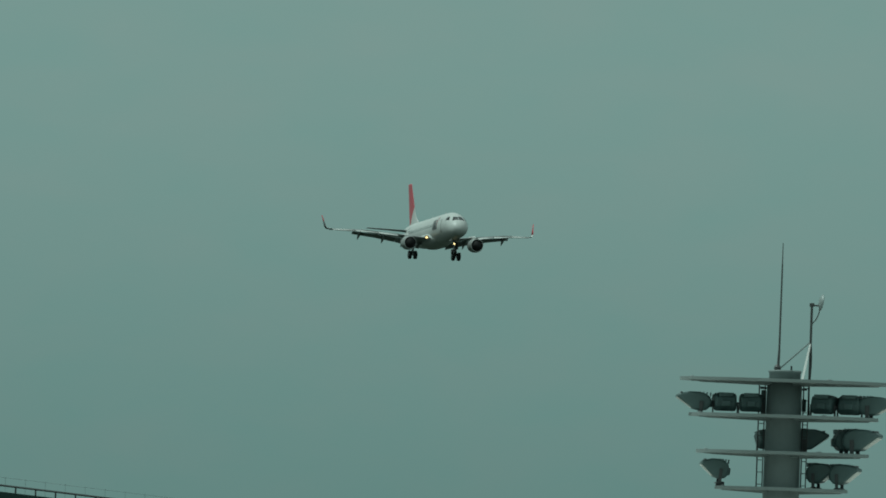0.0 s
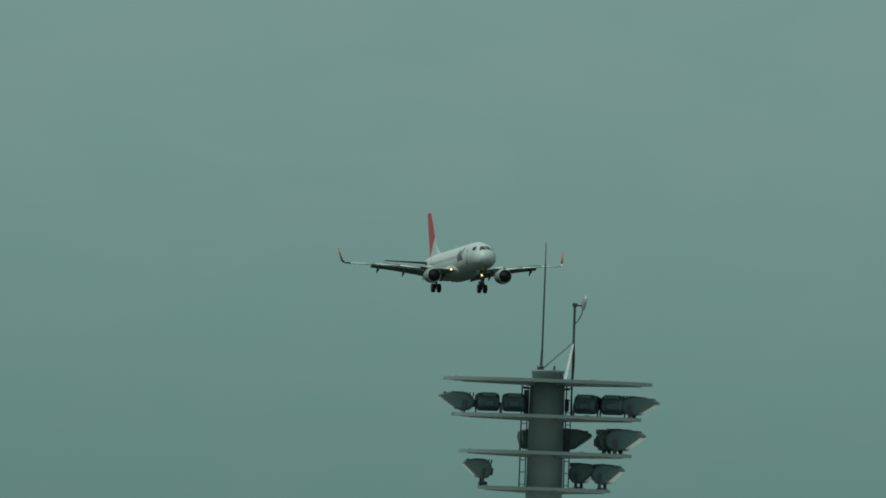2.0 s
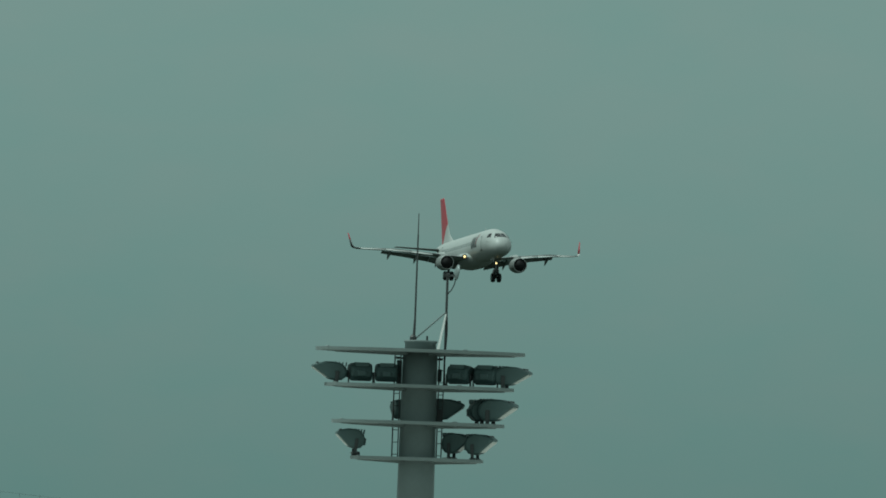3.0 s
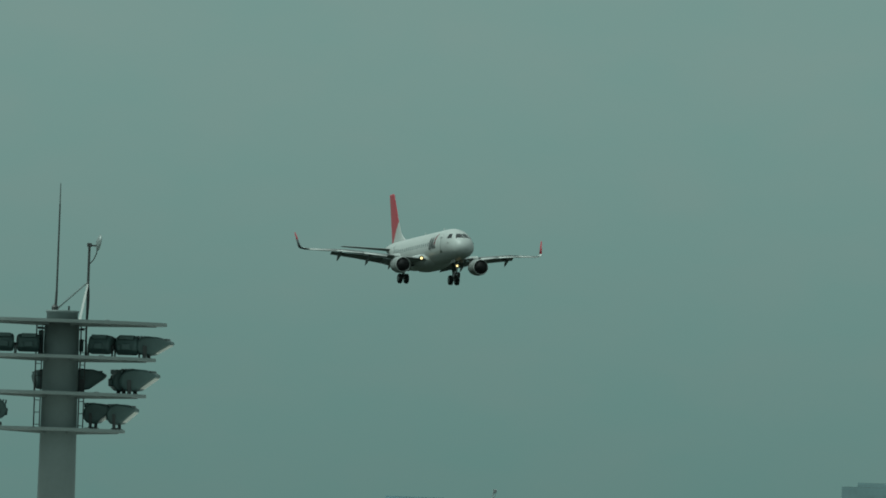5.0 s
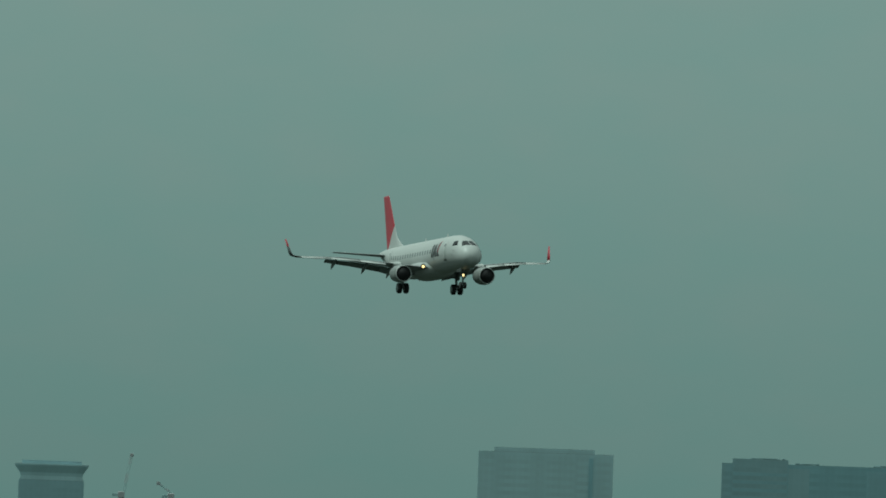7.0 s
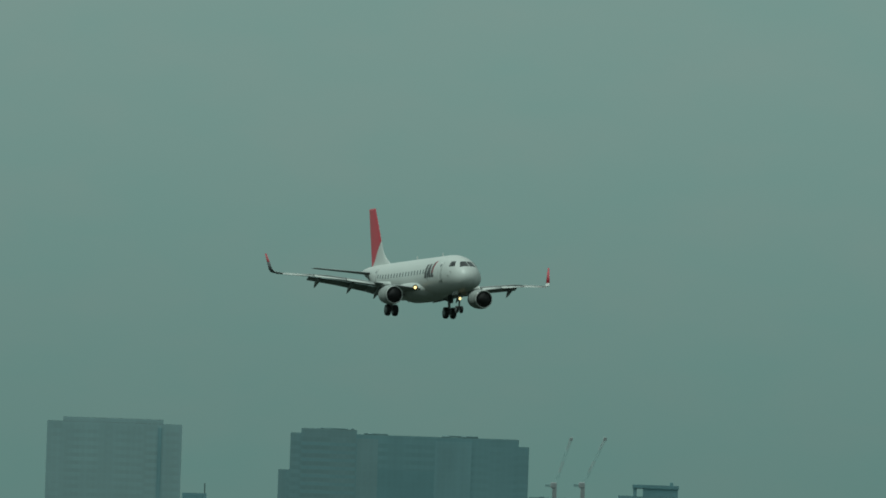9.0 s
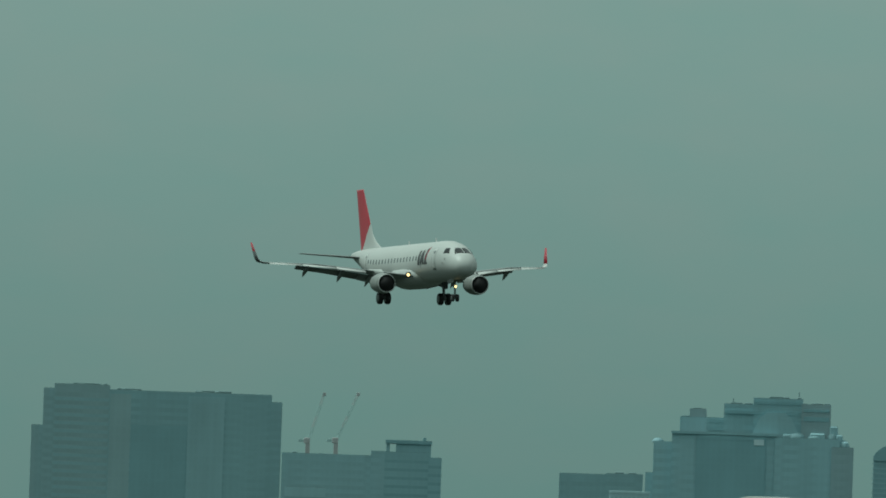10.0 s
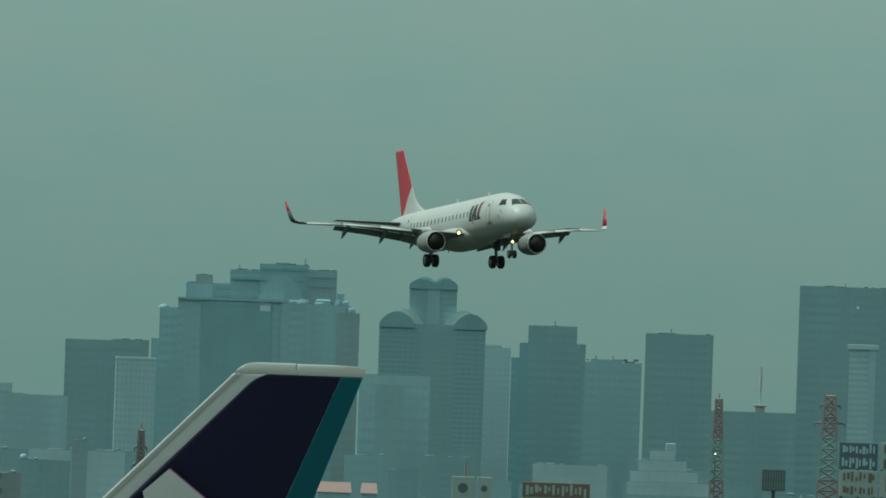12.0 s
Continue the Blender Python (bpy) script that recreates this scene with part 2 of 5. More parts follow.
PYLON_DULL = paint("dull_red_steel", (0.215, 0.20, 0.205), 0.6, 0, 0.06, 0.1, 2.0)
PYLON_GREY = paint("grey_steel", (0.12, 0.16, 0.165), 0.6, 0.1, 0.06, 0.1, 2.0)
PYLON_WHITE = paint("hazed_pylon_white", (0.26, 0.36, 0.36), 0.6, 0, 0.06, 0.1, 2.0)
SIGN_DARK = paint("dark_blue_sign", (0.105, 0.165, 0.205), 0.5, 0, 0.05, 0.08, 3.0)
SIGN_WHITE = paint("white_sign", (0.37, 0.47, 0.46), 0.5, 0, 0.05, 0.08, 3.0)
LAMP_PANEL = paint("lamp_white_panel", (0.80, 0.82, 0.80), 0.3, 0, 0.03, 0.05, 1.0)
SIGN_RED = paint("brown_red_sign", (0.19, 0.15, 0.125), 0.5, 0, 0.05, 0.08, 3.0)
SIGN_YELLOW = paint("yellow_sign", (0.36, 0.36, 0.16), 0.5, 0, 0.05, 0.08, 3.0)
PINK_ROOF = paint("hazed_pink_roof", (0.30, 0.205, 0.19), 0.7, 0, 0.06, 0.1, 3.0)


# ---- building blocks of meshes ----
def part(name, bm, material, parent=None, label="", smooth=False):
    bmesh.ops.recalc_face_normals(bm, faces=bm.faces)
    me = bpy.data.meshes.new(name)
    bm.to_mesh(me)
    bm.free()
    me.materials.append(material)
    if smooth:
        me.shade_smooth()
    ob = new(name, me)
    ob.parent = parent
    if label:
        ob["label"] = label
    return ob


def again(ob, m):
    """One more part on the same mesh, under the same parent."""
    o = ob.copy()
    scene.collection.objects.link(o)
    o.matrix_basis = m
    return o


def thing(name, m, label, category, group=""):
    e = new(name)
    e.empty_display_size = 0.2
    e.matrix_basis = m
    return tagged(e, label, category, group)


def box(bm, x0, x1, y0, y1, z0, z1, bevel=0.0):
    r = bmesh.ops.create_cube(bm, size=1.0)["verts"]
    bmesh.ops.scale(bm, vec=(x1 - x0, y1 - y0, z1 - z0), verts=r)
    bmesh.ops.translate(bm, vec=((x0 + x1) / 2, (y0 + y1) / 2, (z0 + z1) / 2), verts=r)
    if bevel:
        edges = list({e for v in r for e in v.link_edges})
        bmesh.ops.bevel(bm, geom=edges, offset=bevel, segments=1, affect="EDGES", profile=0.5)
    return bm


def a_box(*args, bevel=0.0):
    return box(bmesh.new(), *args, bevel=bevel)


def rod(bm, a, b, r0, r1=None, n=8):
    """A round bar from a to b."""
    a, b = Vector(a), Vector(b)
    r1 = r0 if r1 is None else r1
    q = (b - a).to_track_quat("Z", "Y")
    rings = []
    for p, r in ((a, r0), (b, r1)):
        rings.append([bm.verts.new(p + q @ Vector((r * math.cos(k * 2 * math.pi / n), r * math.sin(k * 2 * math.pi / n), 0))) for k in range(n)])
    for k in range(n):
        bm.faces.new((rings[0][k], rings[0][(k + 1) % n], rings[1][(k + 1) % n], rings[1][k]))
    bm.faces.new(rings[0][::-1])
    bm.faces.new(rings[1])
    return bm


def a_rod(a, b, r0, r1=None, n=8):
    return rod(bmesh.new(), a, b, r0, r1, n)


def loft(rings, closed=True, caps=True, bm=None):
    """Skin over rings of points, all with the same count."""
    bm = bm or bmesh.new()
    vs = [[bm.verts.new(p) for p in ring] for ring in rings]
    n = len(vs[0])
    for a, b in zip(vs, vs[1:]):
        for k in range(n if closed else n - 1):
            bm.faces.new((a[k], a[(k + 1) % n], b[(k + 1) % n], b[k]))
    if caps and closed:
        bm.faces.new(vs[0][::-1])
        bm.faces.new(vs[-1])
    return bm


def turned(profile, n=32, axis="x"):
    """A body of revolution about the x or z axis, from (along, radius) pairs."""
    rings = []
    for s, r in profile:
        ring = []
        for k in range(n):
            a = 2 * math.pi * k / n
            c, d = max(r, 0.001) * math.cos(a), max(r, 0.001) * math.sin(a)
            ring.append((s, c, d) if axis == "x" else (c, d, s))
        rings.append(ring)
    return loft(rings)


def foil(le, chord, thick, n=9, tilt=0.0, c0=0.0, c1=1.0, up=(0, 0, 1)):
    """A wing section's ring in the plane of x and up: nose at le, tail aft along -x; only the chord from c0 to c1."""
    le, up = Vector(le), Vector(up)
    top, bot = [], []
    for k in range(n):
        s = 0.5 * (1 - math.cos(math.pi * k / (n - 1)))
        c = c0 + (c1 - c0) * s
        h = thick * chord * 2.6 * (0.5 * math.sqrt(max(c, 0)) * (1 - c) + 0.10 * c * (1 - c)) + 0.006
        drop = -math.sin(tilt) * c * chord
        top.append(le + Vector((-c * chord * math.cos(tilt), 0, 0)) + up * (h * 0.6 + drop))
        bot.append(le + Vector((-c * chord * math.cos(tilt), 0, 0)) + up * (-h * 0.45 + drop))
    return top + bot[::-1]


def lerp(a, b, s):
    return a + (b - a) * s


def steps(table, x):
    """Straight interpolation in rows (x, value, ...) with falling x."""
    for p, q in zip(table, table[1:]):
        if q[0] <= x <= p[0]:
            s = (x - p[0]) / (q[0] - p[0])
            return [lerp(u, v, s) for u, v in zip(p[1:], q[1:])]
    return list(table[-1][1:] if x < table[-1][0] else table[0][1:])


# ---- the landing airliner ----
HULL = [(0.62, -0.62, 0.04, 0.04), (0.54, -0.62, 0.36, 0.33), (0.32, -0.59, 0.70, 0.63), (-0.12, -0.51, 0.99, 0.93),
        (-0.9, -0.38, 1.17, 1.14), (-1.7, -0.22, 1.33, 1.37), (-2.6, -0.09, 1.43, 1.53), (-3.8, -0.01, 1.49, 1.64), (-5.0, 0.0, 1.505, 1.675),
        (-9.0, 0.0, 1.505, 1.675), (-13.0, 0.0, 1.505, 1.675), (-18.6, 0.0, 1.505, 1.675), (-20.0, 0.06, 1.48, 1.61), (-21.5, 0.19, 1.39, 1.48),
        (-23.0, 0.38, 1.22, 1.28), (-24.5, 0.60, 1.00, 1.06), (-26.0, 0.82, 0.76, 0.82), (-27.5, 1.02, 0.51, 0.57),
        (-28.8, 1.16, 0.29, 0.34), (-29.6, 1.24, 0.13, 0.16)]


def hull(x, a, off=0.0):
    """A point of the fuselage skin at station x and angle a (degrees up from the port beam, 90 is the crown)."""
    z, ry, rz = steps(HULL, x)
    c, s = math.cos(radians(a)), math.sin(radians(a))
    return Vector((x, c * (ry + off), z + s * (rz + off)))


def patch(corners, off=0.012, nu=5, nv=5):
    """A thin raised sheet on the fuselage between four corners (x, angle), in order round it."""
    bm = bmesh.new()
    grid = {}
    for side, o in ((0, off), (1, -0.02)):
        for i in range(nu + 1):
            for j in range(nv + 1):
                s, t = i / nu, j / nv
                q = [lerp(lerp(corners[0][k], corners[1][k], s), lerp(corners[3][k], corners[2][k], s), t) for k in (0, 1)]
                grid[side, i, j] = bm.verts.new(hull(q[0], q[1], o))
    for i in range(nu):
        for j in range(nv):
            for side in (0, 1):
                bm.faces.new([grid[side, i, j], grid[side, i + 1, j], grid[side, i + 1, j + 1], grid[side, i, j + 1]])
    for i in range(nu):
        for j in (0, nv):
            bm.faces.new([grid[0, i, j], grid[0, i + 1, j], grid[1, i + 1, j], grid[1, i, j]])
    for j in range(nv):
        for i in (0, nu):
            bm.faces.new([grid[0, i, j], grid[0, i, j + 1], grid[1, i, j + 1], grid[1, i, j]])
    return bm


# span stations of the wing: y, leading edge x, chord, z, thickness
WING = [(1.1, -9.3, 5.7, -1.13, 0.11), (4.3, -11.35, 3.75, -0.66, 0.09), (8.5, -13.55, 2.45, -0.12, 0.085), (12.1, -15.45, 1.45, 0.02, 0.09)]


def wing_at(y):
    for p, q in zip(WING, WING[1:]):
        if y <= q[0] or q is WING[-1]:
            s = (y - p[0]) / (q[0] - p[0])
            return [lerp(u, v, s) for u, v in zip(p[1:], q[1:])]


def side_part(name, bm, material, parent, sgn, label="", smooth=False):
    if sgn < 0:
        bmesh.ops.scale(bm, vec=(1, -1, 1), verts=bm.verts)
    return part(name, bm, material, parent, label, smooth)


def wheel_set(parent, x, y, z, radius, width, gap):
    """Two wheels on one axle."""
    for s in (-1, 1):
        w = part("wheel", turned([(-width / 2, radius * 0.72), (-width / 2, radius * 0.9), (-width * 0.36, radius * 0.985), (0, radius), (width * 0.36, radius * 0.985),
                                  (width / 2, radius * 0.9), (width / 2, radius * 0.72)], 28), TYRE, parent, "black rubber tyre", True)
        w.matrix_basis = pose(x, y + s * gap / 2, z, 0, 0, 90)
        part("rim", turned([(-width * 0.53, 0.05), (-width * 0.53, radius * 0.5), (-width * 0.46, radius * 0.7), (width * 0.46, radius * 0.7), (width * 0.53, radius * 0.5), (width * 0.53, 0.05)], 24), STRUT, w, "grey metal rim", True)
    part("axle", a_rod((x, y - gap / 2, z), (x, y + gap / 2, z), radius * 0.16), STRUT, parent)


def airliner():
    top = thing("airliner", pose(0, 0, 0), "white twin-engine regional airliner with red tail, gear down, on approach", "airplane")
    # fuselage
    rings = []
    xs = sorted({p[0] for p in HULL} | {0.59, 0.44, 0.12, -0.5, -1.3, -2.1, -3.2, -4.4, -7.0, -11.0, -15.0}, reverse=True)
    for x in xs:
        rings.append([hull(x, k * 360 / 48) for k in range(48)])
    part("fuselage", loft(rings), WHITE, top, "glossy white fuselage", True)
    # belly fairing between the wing roots
    fr = []
    for x, w, h in ((-8.3, 0.5, 0.2), (-8.9, 1.15, 0.65), (-10.0, 1.55, 0.98), (-12.0, 1.70, 1.08), (-14.5, 1.66, 1.05), (-16.2, 1.35, 0.8), (-17.4, 0.6, 0.3)):
        fr.append([(x, w * math.cos(2 * math.pi * k / 28), -1.02 + h * math.sin(2 * math.pi * k / 28)) for k in range(28)])
    part("belly_fairing", loft(fr), WHITE, top, "", True)
    # cockpit glass
    for s in (1, -1):
        def ang(a):
            return a if s > 0 else 180 - a
        for c in ([(-0.30, 88.2), (-0.74, 50.0), (-1.46, 68.0), (-1.30, 88.4)],
                  [(-1.38, 38.5), (-2.22, 26.5), (-2.34, 47.5), (-1.84, 57.0)]):
            part("cockpit_window", patch([(x, ang(a)) for x, a in c]), GLASS_DARK, top, "dark reflective cockpit pane", True)
        # cabin windows, doors and their outlines
        for k in range(19):
            x = -6.75 - 0.80 * k
            part("cabin_window", patch([(x, ang(17.5)), (x - 0.30, ang(17.5)), (x - 0.30, ang(4.5)), (x, ang(4.5))], 0.008, 1, 2), CABIN_GLASS, top)
        for x, w in ((-3.62, 0.80), (-22.0, 0.72)):
            d = part("door", patch([(x, ang(36)), (x - w, ang(36)), (x - w, ang(-27)), (x, ang(-27))], 0.012, 2, 8), WHITE, top, "white cabin door", True)
            for c in ([(x + .05, ang(37.5)), (x - w - .05, ang(37.5)), (x - w - .05, ang(35.7)), (x + .05, ang(35.7))],
                      [(x + .05, ang(36)), (x, ang(36)), (x, ang(-27)), (x + .05, ang(-27))],
                      [(x - w, ang(36)), (x - w - .05, ang(36)), (x - w - .05, ang(-27)), (x - w, ang(-27))]):
                part("seam", patch(c, 0.006, 1, 6), GREY_PAINT, d)
            part("door_window", patch([(x - .26, ang(30)), (x - .54, ang(30)), (x - .54, ang(20)), (x - .26, ang(20))], 0.017, 1, 2), CABIN_GLASS, d)
        # forward mark: slanted charcoal strokes with a red and grey sweep, as plain shapes
        for c in ([(-5.80, 36), (-6.18, 36), (-5.92, -6), (-5.54, -6)], [(-6.92, 37), (-7.25, 37), (-6.62, -5), (-6.28, -5)],
                  [(-7.05, 30), (-7.3, 30), (-7.5, -5), (-7.16, -5)], [(-8.22, 42), (-8.62, 42), (-8.26, -5), (-7.86, -5)], [(-8.15, 1), (-8.6, 1), (-8.6, -5), (-8.15, -5)]):
            if s < 0:
                c = [(-14.45 - x, a) for x, a in c]
            c = [(-5.45 + 0.74 * (x + 5.45) + dx, a - 3) for (x, a), dx in zip(c, (0.10 * s, -0.10 * s, -0.10 * s, 0.10 * s))]
            part("lettering_stroke", patch([(x, ang(a)) for x, a in c], 0.010, 2, 6), LOGO_DARK, top, "charcoal painted stroke")
        for c, mt in (([(-8.75, 47), (-8.95, 46), (-8.3, 8), (-8.1, 8)], RED), ([(-6.05, 8), (-6.25, 8), (-6.6, -14), (-6.4, -15)], GREY_PAINT)):
            if s < 0:
                c = [(-14.45 - x, a) for x, a in c]
            c = [(-5.45 + 0.74 * (x + 5.45), a - 3) for x, a in c]
            part("sweep_stroke", patch([(x, ang(a)) for x, a in c], 0.016, 2, 6), mt, top, "painted sweep beside the lettering")
    # nose probes and aerials
    for x, a in ((-1.75, 12), (-2.15, -4), (-1.75, 168), (-2.15, 184)):
        p = hull(x, a)
        part("probe", a_rod(p, p + Vector((0.22, 0.06 if a < 90 or a > 270 else -0.06, 0.0)), 0.025), DARK_STEEL, top)
    for x, a, h in ((-7.6, 90, 0.32), (-14.6, 90, 0.30), (-11.0, 270, 0.38), (-16.6, 270, 0.25)):
        p, sg = hull(x, a), (1 if a == 90 else -1)
        part("blade_aerial", loft([foil(p + Vector((0.15, 0, -sg * 0.05)), 0.42, 0.1, 5, up=(0, 1, 0)), foil(p + Vector((-0.05, 0, sg * h)), 0.22, 0.1, 5, up=(0, 1, 0))]), WHITE, top)
    # fin: white root and leading part, red arc behind it
    N = 40
    red, white = [], []
    for k in range(N + 1):
        s = k / N
        z = lerp(1.35, 6.68, s)
        lead = lerp(-23.2, -26.75, s)
        tail = lerp(-27.20, -28.55, s)
        if s < 0.30:
            lead += 2.3 * (1 - s / 0.30) ** 2
        chord, edge = lead - tail, max(0.0, min(0.97, 0.97 * ((0.45 - s) / 0.41) ** 0.95 if s < 0.45 else 0.0))
        red.append(foil((lead, 0, z), chord, 0.10, 9, c0=edge, c1=1.0, up=(0, 1, 0)))
        if edge > 0.004:
            white.append(foil((lead, 0, z), chord, 0.10, 9, c0=0.0, c1=edge, up=(0, 1, 0)))
        else:
            white.append(foil((lead, 0, z), chord, 0.10, 9, c0=0.0, c1=0.004, up=(0, 1, 0)))
    fin = part("fin", loft(white), WHITE, top, "white leading part of the tail fin", True)
    part("red_panel", loft(red), RED, fin, "red painted fin and rudder", True)
    # tailplanes, wings, engines, gear
    for sg in (1, -1):
        side_part("tailplane", loft([foil((-24.7, 0.35, 0.90), 2.9, 0.09), foil((-25.9, 2.2, 1.06), 2.2, 0.09), foil((-27.55, 4.95, 1.28), 1.35, 0.085), foil((-27.75, 5.02, 1.29), 1.1, 0.05)]), GREY_PAINT, top, sg, "grey tailplane", True)
        rings = [foil((x, y, z), c, t, 11, radians(1.5), 0.0, 0.74 if y < 9.6 else 1.0) for y, x, c, z, t in
                 [(y, *wing_at(y)) for y in (1.1, 2.4, 4.3, 6.4, 8.5, 9.55)]]
        wing = side_part("wing", loft(rings), GREY_PAINT, top, sg, "grey swept wing, darkened for underside shade", True)
        rings = [foil((x, y, z), c, t, 11, radians(1.5)) for y, x, c, z, t in [(y, *wing_at(y)) for y in (9.56, 11.0, 12.1)]]
        side_part("outer_panel", loft(rings), WHITE, wing, sg, "pale outer wing panel", True)
        # winglet: bends up and out from the tip
        wl = []
        bends = ((12.1, -15.45, 0.03, 1.45, 0.0), (12.35, -15.72, 0.07, 1.25, 0.35), (12.52, -16.0, 0.16, 1.08, 0.9), (12.62, -16.25, 0.36, 0.95, 1.22), (12.74, -16.7, 1.0, 0.74, 1.36), (12.88, -17.2, 1.72, 0.45, 1.36))
        for y, x, z, c, bend in bends:
            wl.append(foil((x, y, z), c, 0.09, 7, up=(0, -math.sin(bend), math.cos(bend))))
        side_part("winglet", loft(wl[:4]), WHITE, wing, sg, "white curved wing tip", True)
        side_part("winglet_panel", loft(wl[3:]), RED, wing, sg, "red upright winglet", True)
        # A thin dark skin paints the shade on the winglet's outboard, down-turned face.
        skin = []
        for ring, (_y, _x, _z, _c, bend) in zip(wl[:5], bends[:5]):
            out = Vector((0, math.sin(bend), -math.cos(bend)))
            lower = ring[len(ring) // 2:]
            skin.append([p + out * 0.012 for p in lower] + [p - out * 0.004 for p in lower[::-1]])
        side_part("shade_skin", loft(skin), WINGLET_SHADE, wing, sg, "dark skin painting shade on the winglet's outboard face", True)
        # flaps lowered behind the wing, ailerons, drooped slats
        for y0, y1 in ((1.6, 4.50), (4.52, 9.5)):
            fl = []
            for y in (y0, (y0 + y1) / 2, y1):
                x, c, z, t = wing_at(y)
                fl.append(foil((x - 0.735 * c, y, z - 0.034 * c - 0.02), 0.30 * c, 0.12, 7, radians(26)))
            side_part("flap", loft(fl), GREY_PAINT, wing, sg, "lowered trailing-edge flap", True)
        for y0, y1 in ((4.9, 7.0), (7.05, 9.5), (9.55, 11.95)):
            sl = []
            for y in (y0, y1):
                x, c, z, t = wing_at(y)
                sl.append(foil((x + 0.11 * c + 0.06, y, z - 0.062 * c - 0.04), 0.20 * c, 0.11, 7, radians(-24)))
            side_part("slat", loft(sl), WHITE, wing, sg, "white extended leading-edge slat", True)
        for y in (3.75, 6.0, 8.75):
            x, c, z, t = wing_at(y)
            te = x - 0.72 * c
            fr = []
            for dx, dz, r in ((0.9, -0.14, 0.03), (0.5, -0.28, 0.16), (0.0, -0.40, 0.21), (-0.55, -0.64, 0.18), (-1.0, -0.95, 0.03)):
                k = 0.82 + 0.25 * c / 3.0
                fr.append([(te + dx * k, y + 0.7 * r * math.cos(a), z + dz * k + 1.2 * r * math.sin(a)) for a in [2 * math.pi * i / 12 for i in range(12)]])
            side_part("flap_fairing", loft(fr), GREY_PAINT, wing, sg, "pointed grey flap track fairing", True)
        # engine: cowl, lip, dark inlet, fan, spinner, core, pylon
        ex, ey, ez = -8.35, 4.05, -1.78
        def engine_part(name, prof, mt, par, label=""):
            ob = part(name, turned(prof, 36), mt, par, label, True)
            ob.matrix_basis = pose(ex, sg * ey, ez, 0, 2, 0) @ Matrix.Diagonal((0.86, 0.88, 0.88, 1))
            return ob
        eng = engine_part("engine", [(-0.10, 0.872), (-0.45, 0.93), (-1.1, 0.955), (-1.9, 0.92), (-2.6, 0.82), (-3.0, 0.72), (-3.0, 0.10)], COWL, top, "white engine cowl, greyed for its shade")
        for nm, prof, mt, lb in (("inlet_lip", [(-0.09, 0.874), (0.0, 0.855), (0.03, 0.835), (0.02, 0.80), (-0.06, 0.785), (-0.10, 0.79), (-0.09, 0.82)], WHITE, "white rounded inlet lip"),
                                 ("inlet_duct", [(-0.06, 0.784), (-0.2, 0.74), (-0.5, 0.715), (-0.82, 0.70), (-0.82, 0.16)], FAN, "dark inlet duct"),
                                 ("spinner", [(-0.42, 0.01), (-0.55, 0.10), (-0.78, 0.19), (-0.82, 0.19)], FAN, "dark spinner"),
                                 ("core_nozzle", [(-2.9, 0.50), (-3.4, 0.43), (-3.9, 0.33), (-3.9, 0.25), (-4.3, 0.05)], BARE, "bare metal nozzle")):
            o = part(nm, turned(prof, 36), mt, eng, lb, True)
        blade = None
        for k in range(16):
            if blade is None:
                bm = bmesh.new()
                vs = [bm.verts.new(v) for v in ((-0.80, -0.05, 0.17), (-0.66, 0.05, 0.17), (-0.64, 0.14, 0.70), (-0.80, -0.12, 0.70), (-0.81, -0.05, 0.17), (-0.67, 0.05, 0.17), (-0.65, 0.14, 0.70), (-0.81, -0.12, 0.70))]
                for f in ((0, 1, 2, 3), (7, 6, 5, 4), (0, 4, 5, 1), (2, 6, 7, 3), (1, 5, 6, 2), (3, 7, 4, 0)):
                    bm.faces.new([vs[i] for i in f])
                blade = part("fan_blade", bm, FAN, eng, "dark metal fan blade")
            else:
                again(blade, pose(0, 0, 0, 360 * k / 16, 0, 0))
        side_part("pylon", loft([foil((ex - 0.5, ey, ez + 0.72), 3.6, 0.09, 7, up=(0, 1, 0)), foil((ex - 1.5, ey, ez + 1.15), 3.4, 0.09, 7, up=(0, 1, 0))]), WHITE, eng, sg, "", True).matrix_basis = Matrix.Diagonal((1 / 0.86, 1 / 0.88, 1 / 0.88, 1)) @ pose(-ex, -sg * ey, -ez)
        # main gear
        gx, gy, gz = -13.39, 2.64, -2.84
        gear = part("main_gear", a_rod((gx, sg * (gy - 0.12), -1.1), (gx, sg * gy, gz + 0.1), 0.125), STRUT, top, "extended main landing gear leg")
        rod_bm = a_rod((gx, sg * (gy - 0.05), gz + 1.0), (gx, sg * 1.25, -1.35), 0.07)
        part("side_brace", rod_bm, STRUT, gear)
        part("torque_link", loft([[(gx - 0.1, sg * gy - 0.06, gz + 0.85), (gx - 0.1, sg * gy + 0.06, gz + 0.85), (gx - 0.38, sg * gy + 0.06, gz + 0.48), (gx - 0.38, sg * gy - 0.06, gz + 0.48)],
                                  [(gx - 0.06, sg * gy - 0.06, gz + 0.80), (gx - 0.06, sg * gy + 0.06, gz + 0.80), (gx - 0.06, sg * gy + 0.06, gz + 0.1), (gx - 0.06, sg * gy - 0.06, gz + 0.1)]]), STRUT, gear)
        part("gear_door", a_box(gx - 0.55, gx + 0.55, sg * gy + sg * 0.12 - 0.02, sg * gy + sg * 0.12 + 0.02, gz + 0.85, -1.15, bevel=0.01), GREY_PAINT, gear, "grey gear leg door")
        wheel_set(gear, gx, sg * gy, gz, 0.50, 0.36, 0.66)
        # landing lamp in the wing root
        lamp = part("landing_light", turned([(0.0, 0.13), (0.05, 0.115), (0.075, 0.07), (0.085, 0.0)], 16), LANDING, top, "lit landing lamp", True)
        lamp.matrix_basis = pose(-9.25, sg * 1.90, -1.02, 0, 5, 0)
